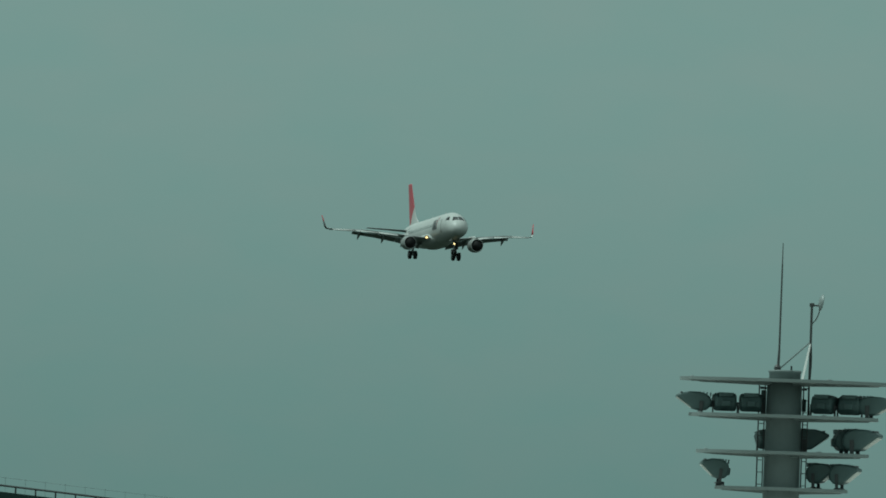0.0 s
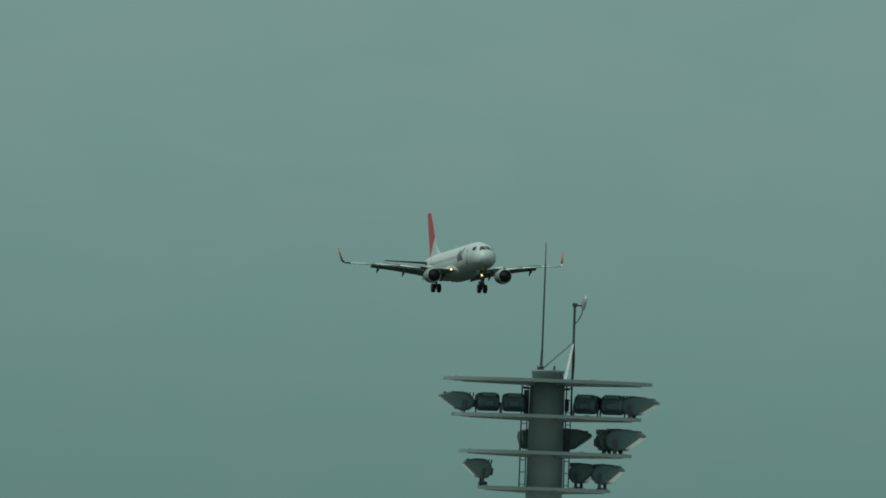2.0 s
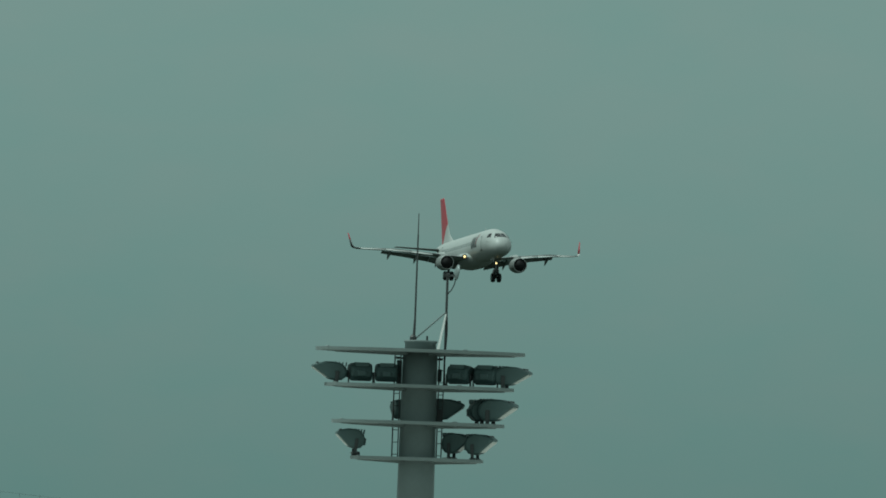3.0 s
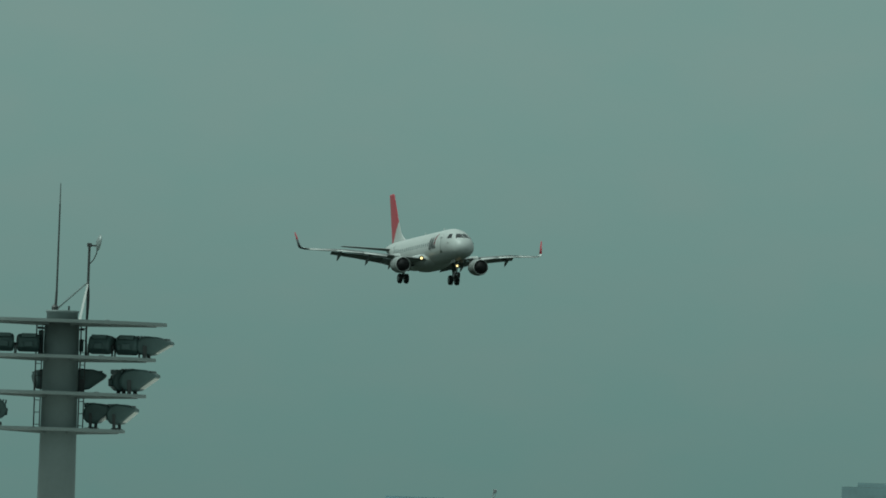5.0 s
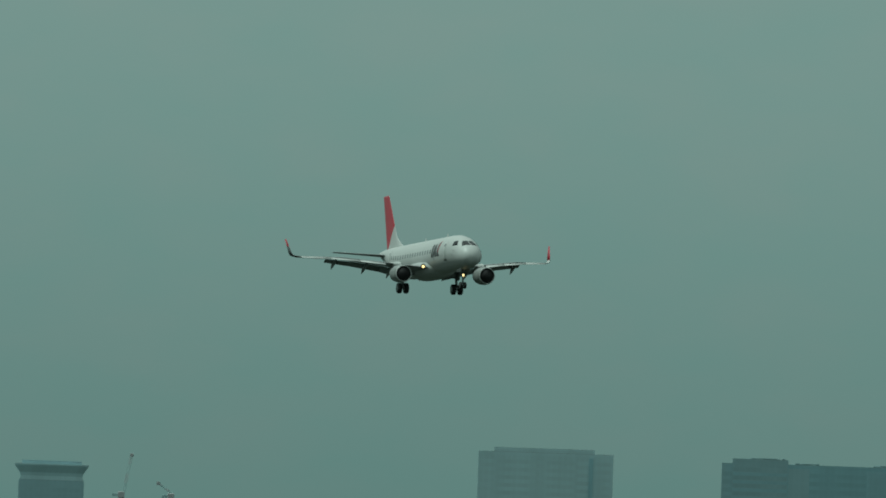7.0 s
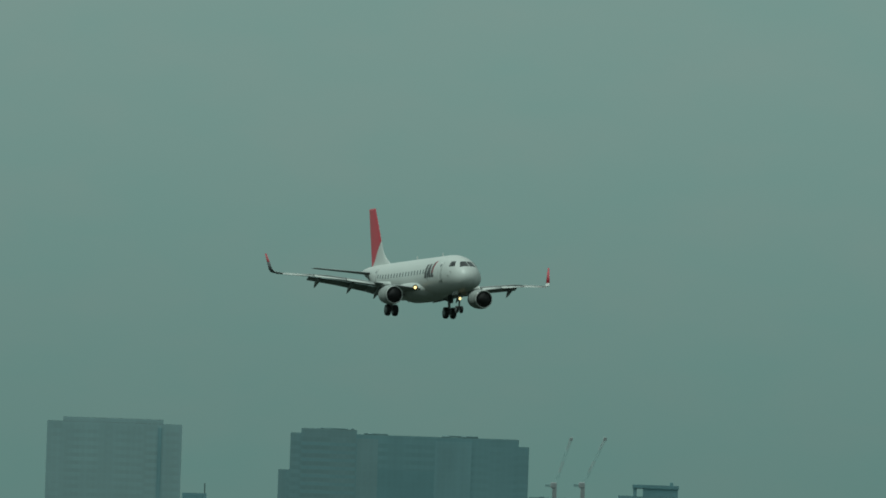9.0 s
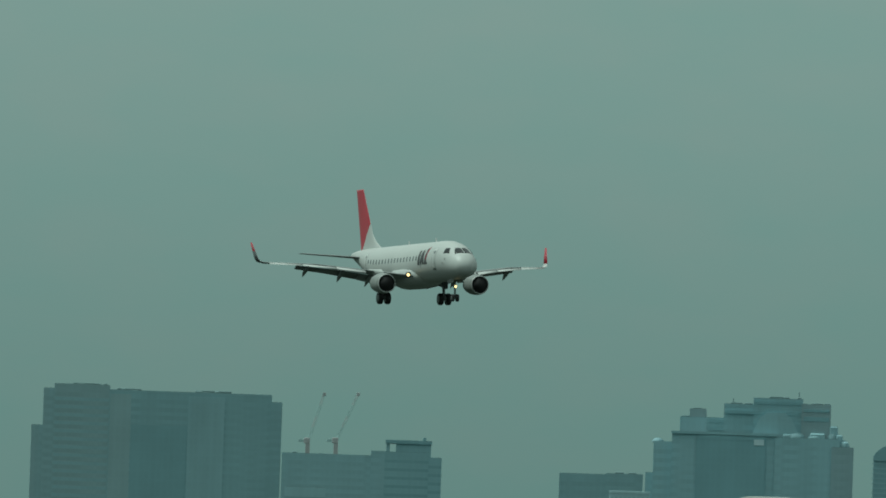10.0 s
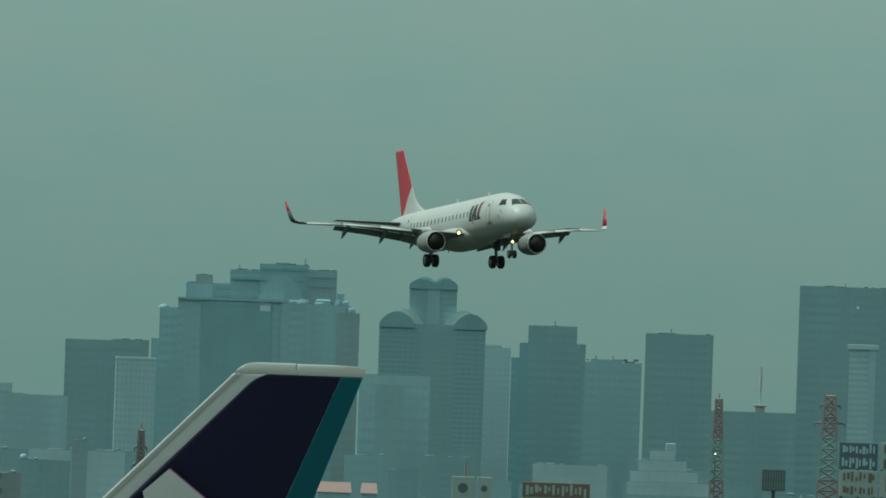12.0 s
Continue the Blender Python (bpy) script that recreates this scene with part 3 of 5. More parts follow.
        part("lamp_bezel", turned([(-0.12, 0.14), (0.0, 0.25), (0.03, 0.25), (0.03, 0.14), (-0.02, 0.132)], 20), DARK_STEEL, lamp, "", True)
    nose = part("nose_gear", a_rod((-2.78, 0, -1.35), (-2.84, 0, -3.0), 0.085), STRUT, top, "extended nose landing gear leg")
    part("drag_brace", a_rod((-2.82, 0, -2.45), (-3.9, 0, -1.45), 0.05), STRUT, nose)
    for sg in (1, -1):
        part("gear_door", a_box(-3.5, -2.0, sg * 0.42 - 0.015, sg * 0.42 + 0.015, -1.85, -1.25, bevel=0.01), GREY_PAINT, nose, "grey nose gear door")
    taxi = part("taxi_light", turned([(0.0, 0.11), (0.05, 0.09), (0.08, 0.0)], 16), LANDING, nose, "lit lamp on the nose leg", True)
    taxi.matrix_basis = pose(-2.66, 0, -2.15)
    wheel_set(nose, -2.84, 0, -3.08, 0.31, 0.2, 0.40)
    return top


plane = airliner()


# ---- places by bearing ----
def far(u, v, d):
    """The point at bearing u and height v, both in thousandths of a radian, d metres away from the eye."""
    return Vector((d * math.sin(u / 1000), d * math.cos(u / 1000), EYE.z + v / 1000 * d))


def stand(u, d):
    """A pose on the ground at bearing u, whose y axis points away from the eye."""
    p = far(u, 0, d)
    return pose(p.x, p.y, 0, 0, 0, -math.degrees(u / 1000))


# ---- ground ----
def ground():
    bm = bmesh.new()
    r = 30000
    vs = [bm.verts.new((r * math.cos(2 * math.pi * k / 64), r * math.sin(2 * math.pi * k / 64), 0)) for k in range(64)]
    bm.faces.new(vs)
    tagged(part("ground", bm, GROUND), "flat dull airfield ground reaching the horizon", "ground", kind="structure")


ground()


def apron():
    """Unseen concrete apron slabs round the mast and the parked airliner, with open joints between them; added to
    bounce light onto the mast's undersides.
    """
    bm = bmesh.new()
    for i in range(-6, 9):
        for j in range(3, 31):
            box(bm, 20 * i + 0.03, 20 * i + 19.97, 20 * j + 0.03, 20 * j + 19.97, -0.2, 0.012)
    tagged(part("apron", bm, APRON), "unseen pale concrete apron slabs, added to bounce light upward", "apron", kind="structure")


apron()


# ---- floodlight mast ----
def floodlight(parent, x, y, z, turn, tip=0.0, size=1.0, tall=1.0):
    """A hooded floodlight on a yoke; it shines along its own +x, turned about z."""
    side = [(-0.12, 0.035), (-0.24, 0.06), (-0.315, 0.135), (-0.335, 0.235), (-0.30, 0.335), (-0.21, 0.405), (-0.06, 0.435), (0.14, 0.425),
            (0.33, 0.375), (0.42, 0.33), (0.43, 0.295), (0.24, 0.175), (0.05, 0.055)]
    cx, cz = sum(p[0] for p in side) / len(side), sum(p[1] for p in side) / len(side)
    rings = []
    for across, shrink in ((-1.0, 0.80), (-0.95, 0.92), (-0.80, 1.0), (0.80, 1.0), (0.95, 0.92), (1.0, 0.80)):
        rings.append([(cx + (px - cx) * shrink, across * lerp(0.225, 0.245, (px + 0.335) / 0.765), cz + (pz - cz) * shrink) for px, pz in side])
    m = pose(x, y, z + 0.03, 0, -tip, turn) @ Matrix.Diagonal((size, size, size * tall, 1))
    body = part("floodlight", loft(rings), LAMP_BODY, parent, "dark enamelled floodlight housing")
    body.matrix_basis = m
    # glass set a little proud of the slanting mouth
    g = bmesh.new()
    a, b = Vector((0.405, 0, 0.275)), Vector((0.085, 0, 0.09))
    nrm = Vector((b.z - a.z, 0, a.x - b.x)).normalized()
    nrm = nrm if nrm.z < 0 else -nrm
    q = [(a, -0.19), (a, 0.19), (b, 0.19), (b, -0.19)]
    loft([[Vector((p.x, s, p.z)) + nrm * o for p, s in q] for o in (-0.01, 0.014)], bm=g)
    part("lens", g, LAMP_GLASS, body, "floodlight glass, paled for the light it catches")
    for s in (-1, 1):
        part("yoke_arm", a_box(-0.16, -0.08, s * 0.255 - 0.012, s * 0.255 + 0.012, -0.05, 0.24, bevel=0.004), DARK_STEEL, body)
    part("yoke_base", a_box(-0.20, -0.04, -0.27, 0.27, -0.062, -0.04, bevel=0.004), DARK_STEEL, body)
    part("ballast_box", a_box(-0.375, -0.30, -0.10, 0.10, 0.13, 0.28, bevel=0.02), LAMP_BODY, body)
    part("hood_rim", a_box(0.30, 0.335, -0.235, 0.235, 0.375, 0.40, bevel=0.006), DARK_STEEL, body)
    for k in range(4):
        part("cooling_fin", a_box(-0.31 + 0.075 * k, -0.295 + 0.075 * k, -0.15, 0.15, 0.36, 0.445, bevel=0.003), LAMP_BODY, body)
    return body


def light_mast():
    d = 350.0
    px = d / 29873.0
    mast = thing("light_mast", stand(20.51, d), "grey steel floodlight mast with four oval platforms and aerials", "light mast")

    def hz(v):
        return EYE.z + v * px
    z1, z2, z3, z4, ztop = hz(650.5), hz(587.5), hz(522.9), hz(459.3), hz(670.5)
    part("pole", turned([(0.0, 0.56), (hz(300), 0.395), (hz(459), 0.378), (hz(588), 0.366), (z1 - 0.03, 0.36)], 40, "z"), MAST_PAINT, mast, "grey tapered steel pole", True)
    part("base_flange", turned([(0.0, 0.85), (0.06, 0.85), (0.06, 0.5)], 40, "z"), PLATE, mast)
    cap = part("cap", turned([(z1 + 0.03, 0.325), (ztop - 0.05, 0.325), (ztop - 0.045, 0.345), (ztop, 0.345), (ztop + 0.01, 0.1)], 36, "z"), MAST_PAINT, mast, "grey pole cap", True)
    part("cap_stud", a_rod((0.13, 0, ztop), (0.13, 0, ztop + 0.10), 0.02), DARK_STEEL, cap)
    part("cap_clamp", turned([(ztop + 0.0, 0.07), (ztop + 0.07, 0.07), (ztop + 0.12, 0.04)], 14, "z"), DARK_STEEL, cap).matrix_basis = pose(-0.16, 0, 0)
    for z, r in ((z1, 2.17), (z2, 1.965), (z3, 1.79), (z4, 1.375)):
        pl = part("platform", turned([(z - 0.024, 0.37), (z - 0.024, r - 0.03), (z - 0.018, r), (z + 0.03, r), (z + 0.036, r - 0.03), (z + 0.036, 0.37)], 64, "z"), PLATE, mast, "oval galvanised platform", False)
        pl.matrix_basis = Matrix.Diagonal((1, 0.5, 1, 1))
        part("rim_band", turned([(z - 0.026, r - 0.02), (z - 0.026, r + 0.005), (z + 0.042, r + 0.005), (z + 0.042, r - 0.02)], 64, "z"), PLATE, pl, "", False)
        for k in range(8):
            a = 2 * math.pi * (k + 0.35) / 8
            o = part("bracket_rib", loft([[(0.36, -0.012, z - 0.03), (0.36, 0.012, z - 0.03), (0.36, 0.012, z - 0.085), (0.36, -0.012, z - 0.085)],
                                          [(r * 0.93, -0.012, z - 0.03), (r * 0.93, 0.012, z - 0.03), (r * 0.93, 0.012, z - 0.045), (r * 0.93, -0.012, z - 0.045)]]), PLATE, pl)
            o.matrix_basis = pose(0, 0, 0, 0, 0, math.degrees(a))
            if k % 2 == 0:
                part("joint_lug", a_box(r * 0.99 - 0.04, r * 0.99 + 0.012, -0.05, 0.05, z - 0.04, z + 0.06, bevel=0.008), PLATE, pl).matrix_basis = pose(0, 0, 0, 0, 0, math.degrees(a) + 10)
    # floodlights: offset across the view, depth (away is +), turn; 180 shines to the camera's left, 0 to its right
    for x, y, z, turn, tip, size, tall, up in ((-1.85, 0.05, z2, 183, 4, 0.98, 0.98, 0), (-1.23, 0.08, z2, 96, 0, 1.0, 0.93, 0), (-0.69, 0.0, z2, 92, 0, 0.97, 0.96, 0),
                                               (0.84, 0.05, z2, 76, 0, 1.0, 0.98, 0), (1.39, 0.12, z2, 80, 0, 1.0, 1.0, 0), (1.89, 0.0, z2, -10, 0, 1.0, 1.0, 0),
                                               (-0.30, 0.60, z3, 100, 0, 1.0, 1.0, 0), (0.53, 0.50, z3, 10, 2, 0.98, 1.14, 0), (1.39, 0.30, z3, 12, 2, 1.0, 1.12, 0), (1.62, -0.05, z3, -14, 2, 1.02, 1.14, 0),
                                               (-1.39, 0.05, z4, 186, 6, 0.80, 1.28, 0.10), (0.81, 0.25, z4, -16, 2, 0.82, 1.30, 0.06), (1.30, -0.02, z4, -16, 3, 0.82, 1.30, 0.05)):
        if up:
            back = -0.12 if x > 0 else 0.12
            part("lamp_riser", a_box(x + back - 0.09, x + back + 0.09, y - 0.10, y + 0.10, z, z + 0.03 + up, bevel=0.02), DARK_STEEL, mast, "dark lamp foot")
        floodlight(mast, x, y, z + 0.03 + up, turn, tip, size, tall)
    # junction boxes beside the pole
    for x0, x1, y0, za, zb in ((-0.48, -0.37, 0.10, z2 + 0.05, z1 - 0.18), (0.37, 0.46, 0.25, z2 + 0.14, z1 - 0.34)):
        jb = part("junction_box", a_box(x0, x1, y0, y0 + 0.25, za, zb, bevel=0.015), LAMP_BODY, mast, "dark junction box beside the pole")
        part("box_bracket", a_box(x0 - 0.02, x1 + 0.01, y0 - 0.02, y0 + 0.02, z1 - 0.16, z1 - 0.12), DARK_STEEL, jb)
    # ladders with rungs through the platforms
    for x0, x1, ya in ((-0.52, -0.40, -0.05), (0.40, 0.50, 0.10)):
        lad = part("ladder", a_rod((x0, ya, z4 + 0.02), (x0, ya, z1 - 0.05), 0.014), DARK_STEEL, mast, "thin steel ladder")
        part("ladder_rail", a_rod((x1, ya, z4 + 0.02), (x1, ya, z1 - 0.05), 0.012), DARK_STEEL, lad)
        n = 9
        for k in range(n):
            z = lerp(z4 + 0.1, z1 - 0.12, k / (n - 1))
            part("rung", a_rod((x0, ya, z), (x1, ya, z), 0.009, n=6), DARK_STEEL, lad)
    # whip aerial
    whip = part("whip_aerial", a_rod((-0.15, 0, ztop), (-0.135, 0, ztop + 0.42), 0.030, 0.024), DARK_STEEL, mast, "tall thin whip aerial")
    part("whip_rod", a_rod((-0.135, 0, ztop + 0.42), (-0.130, 0, ztop + 2.2), 0.021, 0.016), DARK_STEEL, whip)
    part("whip_tip", a_rod((-0.130, 0, ztop + 2.2), (-0.130, 0, ztop + 2.64), 0.012, 0.008), DARK_STEEL, whip)
    # instrument post with a leaf-shaped dish
    zt = hz(790)
    post = part("instrument_post", a_rod((0.51, 0, z1), (0.51, 0, zt), 0.026), DARK_STEEL, mast, "slim instrument post with small dish")
    part("post_bracket", loft([[(0.385, -0.40, z1 + 0.03), (0.385, -0.36, z1 + 0.03), (0.33, -0.36, z1 + 0.03), (0.33, -0.40, z1 + 0.03)],
                               [(0.52, -0.06, z1 + 0.80), (0.52, -0.02, z1 + 0.80), (0.485, -0.02, z1 + 0.80), (0.485, -0.06, z1 + 0.80)]]), BRACKET, post, "white enamelled bracket plate")
    part("diagonal_stay", a_rod((-0.12, 0, ztop + 0.03), (0.50, 0, z1 + 0.84), 0.016), PLATE, post)
    part("post_head", a_box(0.46, 0.56, -0.05, 0.05, zt - 0.06, zt + 0.02, bevel=0.01), DARK_STEEL, post)
    part("dish_arm", a_rod((0.51, 0, zt - 0.03), (0.66, 0, zt - 0.03), 0.018), DARK_STEEL, post)
    bow = bmesh.new()
    pts = [(0.52, 0, zt - 0.42), (0.60, 0, zt - 0.33), (0.66, 0, zt - 0.20), (0.68, 0, zt - 0.06)]
    for a, b in zip(pts, pts[1:]):
        rod(bow, a, b, 0.013, n=6)
    part("dish_stay", bow, DARK_STEEL, post)
    dish = part("dish", turned([(-0.02, 0.001), (-0.015, 0.09), (0.02, 0.17), (0.035, 0.17), (0.03, 0.12), (0.0, 0.02)], 24), PLATE, post, "small grey dish", True)
    dish.matrix_basis = pose(0.68, 0, zt + 0.04, 0, 8, 14)
    # hanging cable from the post to the second platform
    sweep = []
    for k in range(19):
        s = k / 18
        cx, cz = 0.52 + 0.015 * math.sin(s * math.pi * 2.2) * (1 - s * 0.3), lerp(z1 + 0.78, z2 + 0.03, s)
        sweep.append([(cx + 0.017 * math.cos(a), -0.06 + 0.017 * math.sin(a), cz) for a in [math.pi * q / 4 for q in range(8)]])
    cab = loft(sweep)
    part("cable", cab, CABLE, mast, "black hanging cable")


light_mast()


# ---- roof with a railing ----
def hangar():
    d = 900.0
    k = d / 1000
    u0, u1, depth = -44.0, 11.0, 40.0
    uc = (u0 + u1) / 2
    top = thing("hangar", stand(uc, d), "large hangar with dark green sloping metal roof and railing", "hangar")

    def roof_z(u):
        return EYE.z + (13.66 + (-25.7 - u) * 0.0860) * k
    x0, x1 = (u0 - uc) * k, (u1 - uc) * k
    za, zb = roof_z(u0), roof_z(u1)
    part("wall", loft([[(x0 + .4, .4, 0), (x1 - .4, .4, 0), (x1 - .4, depth - .4, 0), (x0 + .4, depth - .4, 0)],
                       [(x0 + .4, .4, za - 1.0), (x1 - .4, .4, zb - 1.0), (x1 - .4, depth - .4, zb - 1.0), (x0 + .4, depth - .4, za - 1.0)]]), CLAD, top, "grey cladding wall")
    roof = part("roof", loft([[(x0, 0, za - .95), (x0, depth, za - .95), (x0, depth, za), (x0, 0, za)],
                              [(x1, 0, zb - .95), (x1, depth, zb - .95), (x1, depth, zb), (x1, 0, zb)]]), ROOF_DARK, top, "dark green metal roof")
    n = 46
    for i in range(n + 1):
        x = lerp(x0 + 0.2, x1 - 0.2, i / n)
        z = lerp(za, zb, (x - x0) / (x1 - x0))
        part("post", a_rod((x, 0.25, z - 0.02), (x, 0.25, z + 0.34), 0.045, n=6), DARK_STEEL, roof, "dark railing post")
        part("upper_post", a_rod((x + 0.5, 1.2, z - 0.06), (x + 0.5, 1.2, z + 0.80), 0.008, n=6), PLATE, roof)
    part("rail", a_rod((x0, 0.25, za + 0.34), (x1, 0.25, zb + 0.34), 0.06, n=6), DARK_STEEL, roof, "dark railing bar")
    part("wire", a_rod((x0, 1.2, za + 0.78), (x1, 1.2, zb + 0.78), 0.009, n=6), PLATE, roof, "thin upper wire")
    # wind vane near the low end of the roof
    x = (6.05 - uc) * k
    z, zt = roof_z(6.05), EYE.z + 12.42 * k
    vane = part("wind_vane", a_rod((x, 1.5, z - 0.05), (x, 1.5, zt - 0.06), 0.034), DARK_STEEL, top, "small dark wind vane on a pole")
    part("vane_arm", a_rod((x - 0.42, 1.5, zt - 0.18), (x + 0.14, 1.5, zt - 0.12), 0.03), DARK_STEEL, vane)
    part("vane_tail", a_box(x + 0.09, x + 0.16, 1.48, 1.52, zt - 0.26, zt + 0.10, bevel=0.01), DARK_STEEL, vane)


hangar()


# ---- parked airliner whose fin stands up before the city ----
def parked_airliner():
    d = 460.0
    k = d / 1000
    uc = 122.0
    top = thing("parked_airliner", stand(uc, d), "parked wide airliner with navy, teal and white tail fin", "airplane")

    def q(u, v):
        return (u - uc) * k, EYE.z + v * k
    # the fin, its nose towards -x: lines of the leading and trailing edge, from root to tip
    (lx1, z1), (lx0, z0) = q(122.94, 8.28), q(114.95, 0.14)
    (tx1, _), (tx0, tz0) = q(129.75, 8.25), q(127.16, 0.5)
    lm, tm = (lx1 - lx0) / (z1 - z0), (tx1 - tx0) / (z1 - tz0)
    root = z1 - 8.6
    lx1 -= 0.04
    tx1 += 0.13
    tm += 0.034

    def lead(z):
        return lx1 - (z1 - z) * lm

    def tail(z):
        return tx1 - (z1 - z) * tm

    def ring(z, c0, c1, grow=1.0, thick=0.085):
        """Fin section at height z from chord share c0 to c1."""
        a, b = lead(z), tail(z)
        c = b - a
        r = foil((0, 0, 0), c, thick, 9, c0=c0, c1=c1, up=(0, 1, 0))
        return [(a - p.x, p.y * grow, z) for p in r]

    def share(z, u_from_lead=None, u_from_tail=None):
        c = tail(z) - lead(z)
        return (u_from_lead / c) if u_from_lead is not None else 1 - u_from_tail / c
    cap_z = z1 - 0.245
    zs = [lerp(root, cap_z - 0.4, i / 8) for i in range(8)] + [cap_z - 0.4 + 0.4 * i / 6 for i in range(7)]

    def band(z):
        """Width of the white leading band, rounding into the tip cap."""
        return 0.62 + 0.22 * max(0.0, (z - cap_z + 0.3) / 0.3) ** 2.5
    fin = part("fin", loft([ring(z, 0.0, share(z, u_from_lead=band(z))) for z in zs]), FIN_BAND, top, "white leading edge of the tail fin", True)
    part("fin_panel", loft([ring(z, share(z, u_from_lead=band(z) + 0.005), share(z, u_from_tail=0.585 + (cap_z - z) * 0.05)) for z in zs]), NAVY, fin, "dark navy fin panel", True)
    part("rudder", loft([ring(z, share(z, u_from_tail=0.58 + (cap_z - z) * 0.05), 1.0) for z in zs]), TEAL, fin, "teal rudder", True)
    xj = q(125.91, 0)[0]
    z1 += 0.075

    def joint(z):
        return (xj - lead(z)) / (tail(z) - lead(z))
    part("tip_cap", loft([ring(z, a, joint(z) - 0.004, g) for z, a, g in ((cap_z + 0.004, 0, 1.02), (z1 - 0.16, 0.0, 1.0), (z1 - 0.06, 0.02, 0.9), (z1 - 0.015, 0.06, 0.6), (z1, 0.13, 0.2))]), FIN_WHITE, fin, "white fin tip cap", True)
    part("rudder_cap", loft([ring(z, joint(z) + 0.004, b, g) for z, b, g in ((cap_z + 0.004, 1.0, 1.02), (z1 - 0.16, 1.01, 1.0), (z1 - 0.08, 1.02, 0.9), (z1 - 0.03, 0.9, 0.6), (z1 - 0.01, 0.75, 0.2))]), FIN_WHITE, fin, "white rudder tip cap", True)
    part("erosion_strip", loft([ring(z, 0.0, share(z, u_from_lead=0.24), 1.05) for z in zs]), DULL_METAL, fin, "dull grey leading edge strip", True)
    part("leading_strip", loft([ring(z, 0.0, share(z, u_from_lead=0.06), 1.10) for z in zs]), WHITE, fin, "bright leading edge strip", True)

    # emblem: a white slanted field with a dark notch, magenta rim on the upper side
    def sheet(name, pts, y, mt, label):
        bm = bmesh.new()
        loft([[(px_, yy, pz_) for px_, pz_ in pts] for yy in (y, y + 0.02)], bm=bm)
        part(name, bm, mt, fin, label)
    apex, left, notch = q(118.57, 1.95), q(117.03, 0.55), q(118.35, -0.07)
    arm_out, arm_in, leg_out, leg_in = q(126.83, -4.54), q(126.06, -5.97), q(118.4, -4.71), q(119.59, -4.96)
    yf = -0.40
    sheet("emblem_arm", [apex, arm_out, arm_in, notch], yf, EMBLEM, "white slanting arm of the emblem")
    sheet("emblem_leg", [left, leg_out, leg_in, notch], yf, EMBLEM, "white leg of the emblem")
    sheet("emblem_peak", [apex, notch, left], yf, EMBLEM, "white peak of the emblem")
    sheet("emblem_rim", [apex, (apex[0] + 0.03, apex[1] + 0.02), (arm_out[0] + 0.03, arm_out[1] + 0.02), arm_out], yf - 0.002, MAGENTA, "magenta emblem rim")
    sheet("emblem_stroke", [q(*p) for p in ((114.69, -1.84), (115.01, -1.36), (115.84, -2.0), (115.21, -3.2))], yf, EMBLEM, "white stroke of the emblem")
    # hull, low below the view, nose towards -x
    zc = 5.4
    rear = tail(root) + 3.0
    prof = [(0, 0.5, 0.06), (-1.5, 0.42, 0.45), (-5, 0.25, 1.2), (-10, 0.05, 2.0), (-15, 0, 2.5), (-20, 0, 2.54), (-44, 0, 2.54), (-47, -0.1, 2.2), (-49, -0.3, 1.5), (-50.2, -0.5, 0.6), (-50.6, -0.55, 0.05)]
    rings = [[(rear + x, r * math.cos(a), zc + dz * 2 + r * math.sin(a)) for a in [2 * math.pi * i / 32 for i in range(32)]] for x, dz, r in prof]
    part("fuselage", loft(rings), FIN_WHITE, top, "white fuselage", True)
    part("fin_base", loft([ring(z, 0.0, 1.0, 1.0) for z in (zc + 1.2, root + 0.05)]), FIN_WHITE, fin, "white fin root", True)
    for sg in (1, -1):
        for nm, rows in (("tailplane", [(0.8, rear - 9.5, 5.5, zc + 0.9), (8.5, rear - 4.0, 2.2, zc + 1.7)]), ("wing", [(2.0, rear - 33, 9.5, zc - 1.2), (23, rear - 20, 2.5, zc + 1.0)])):
            side_part(nm, loft([[(x - p.x, p.y + y, z + p.z) for p in foil((0, 0, 0), c, 0.10, 7)] for y, x, c, z in rows]), GREY_PAINT, top, sg, "", True)
        g = part("main_gear", a_rod((rear - 25, sg * 4.5, zc - 1.4), (rear - 25, sg * 4.5, 0.6), 0.22), STRUT, top)
        wheel_set(g, rear - 25, sg * 4.5, 0.6, 0.6, 0.45, 1.1)
    g = part("nose_gear", a_rod((rear - 45, 0, zc - 1.8), (rear - 45, 0, 0.5), 0.15), STRUT, top)
    wheel_set(g, rear - 45, 0, 0.5, 0.5, 0.35, 0.7)


parked_airliner()


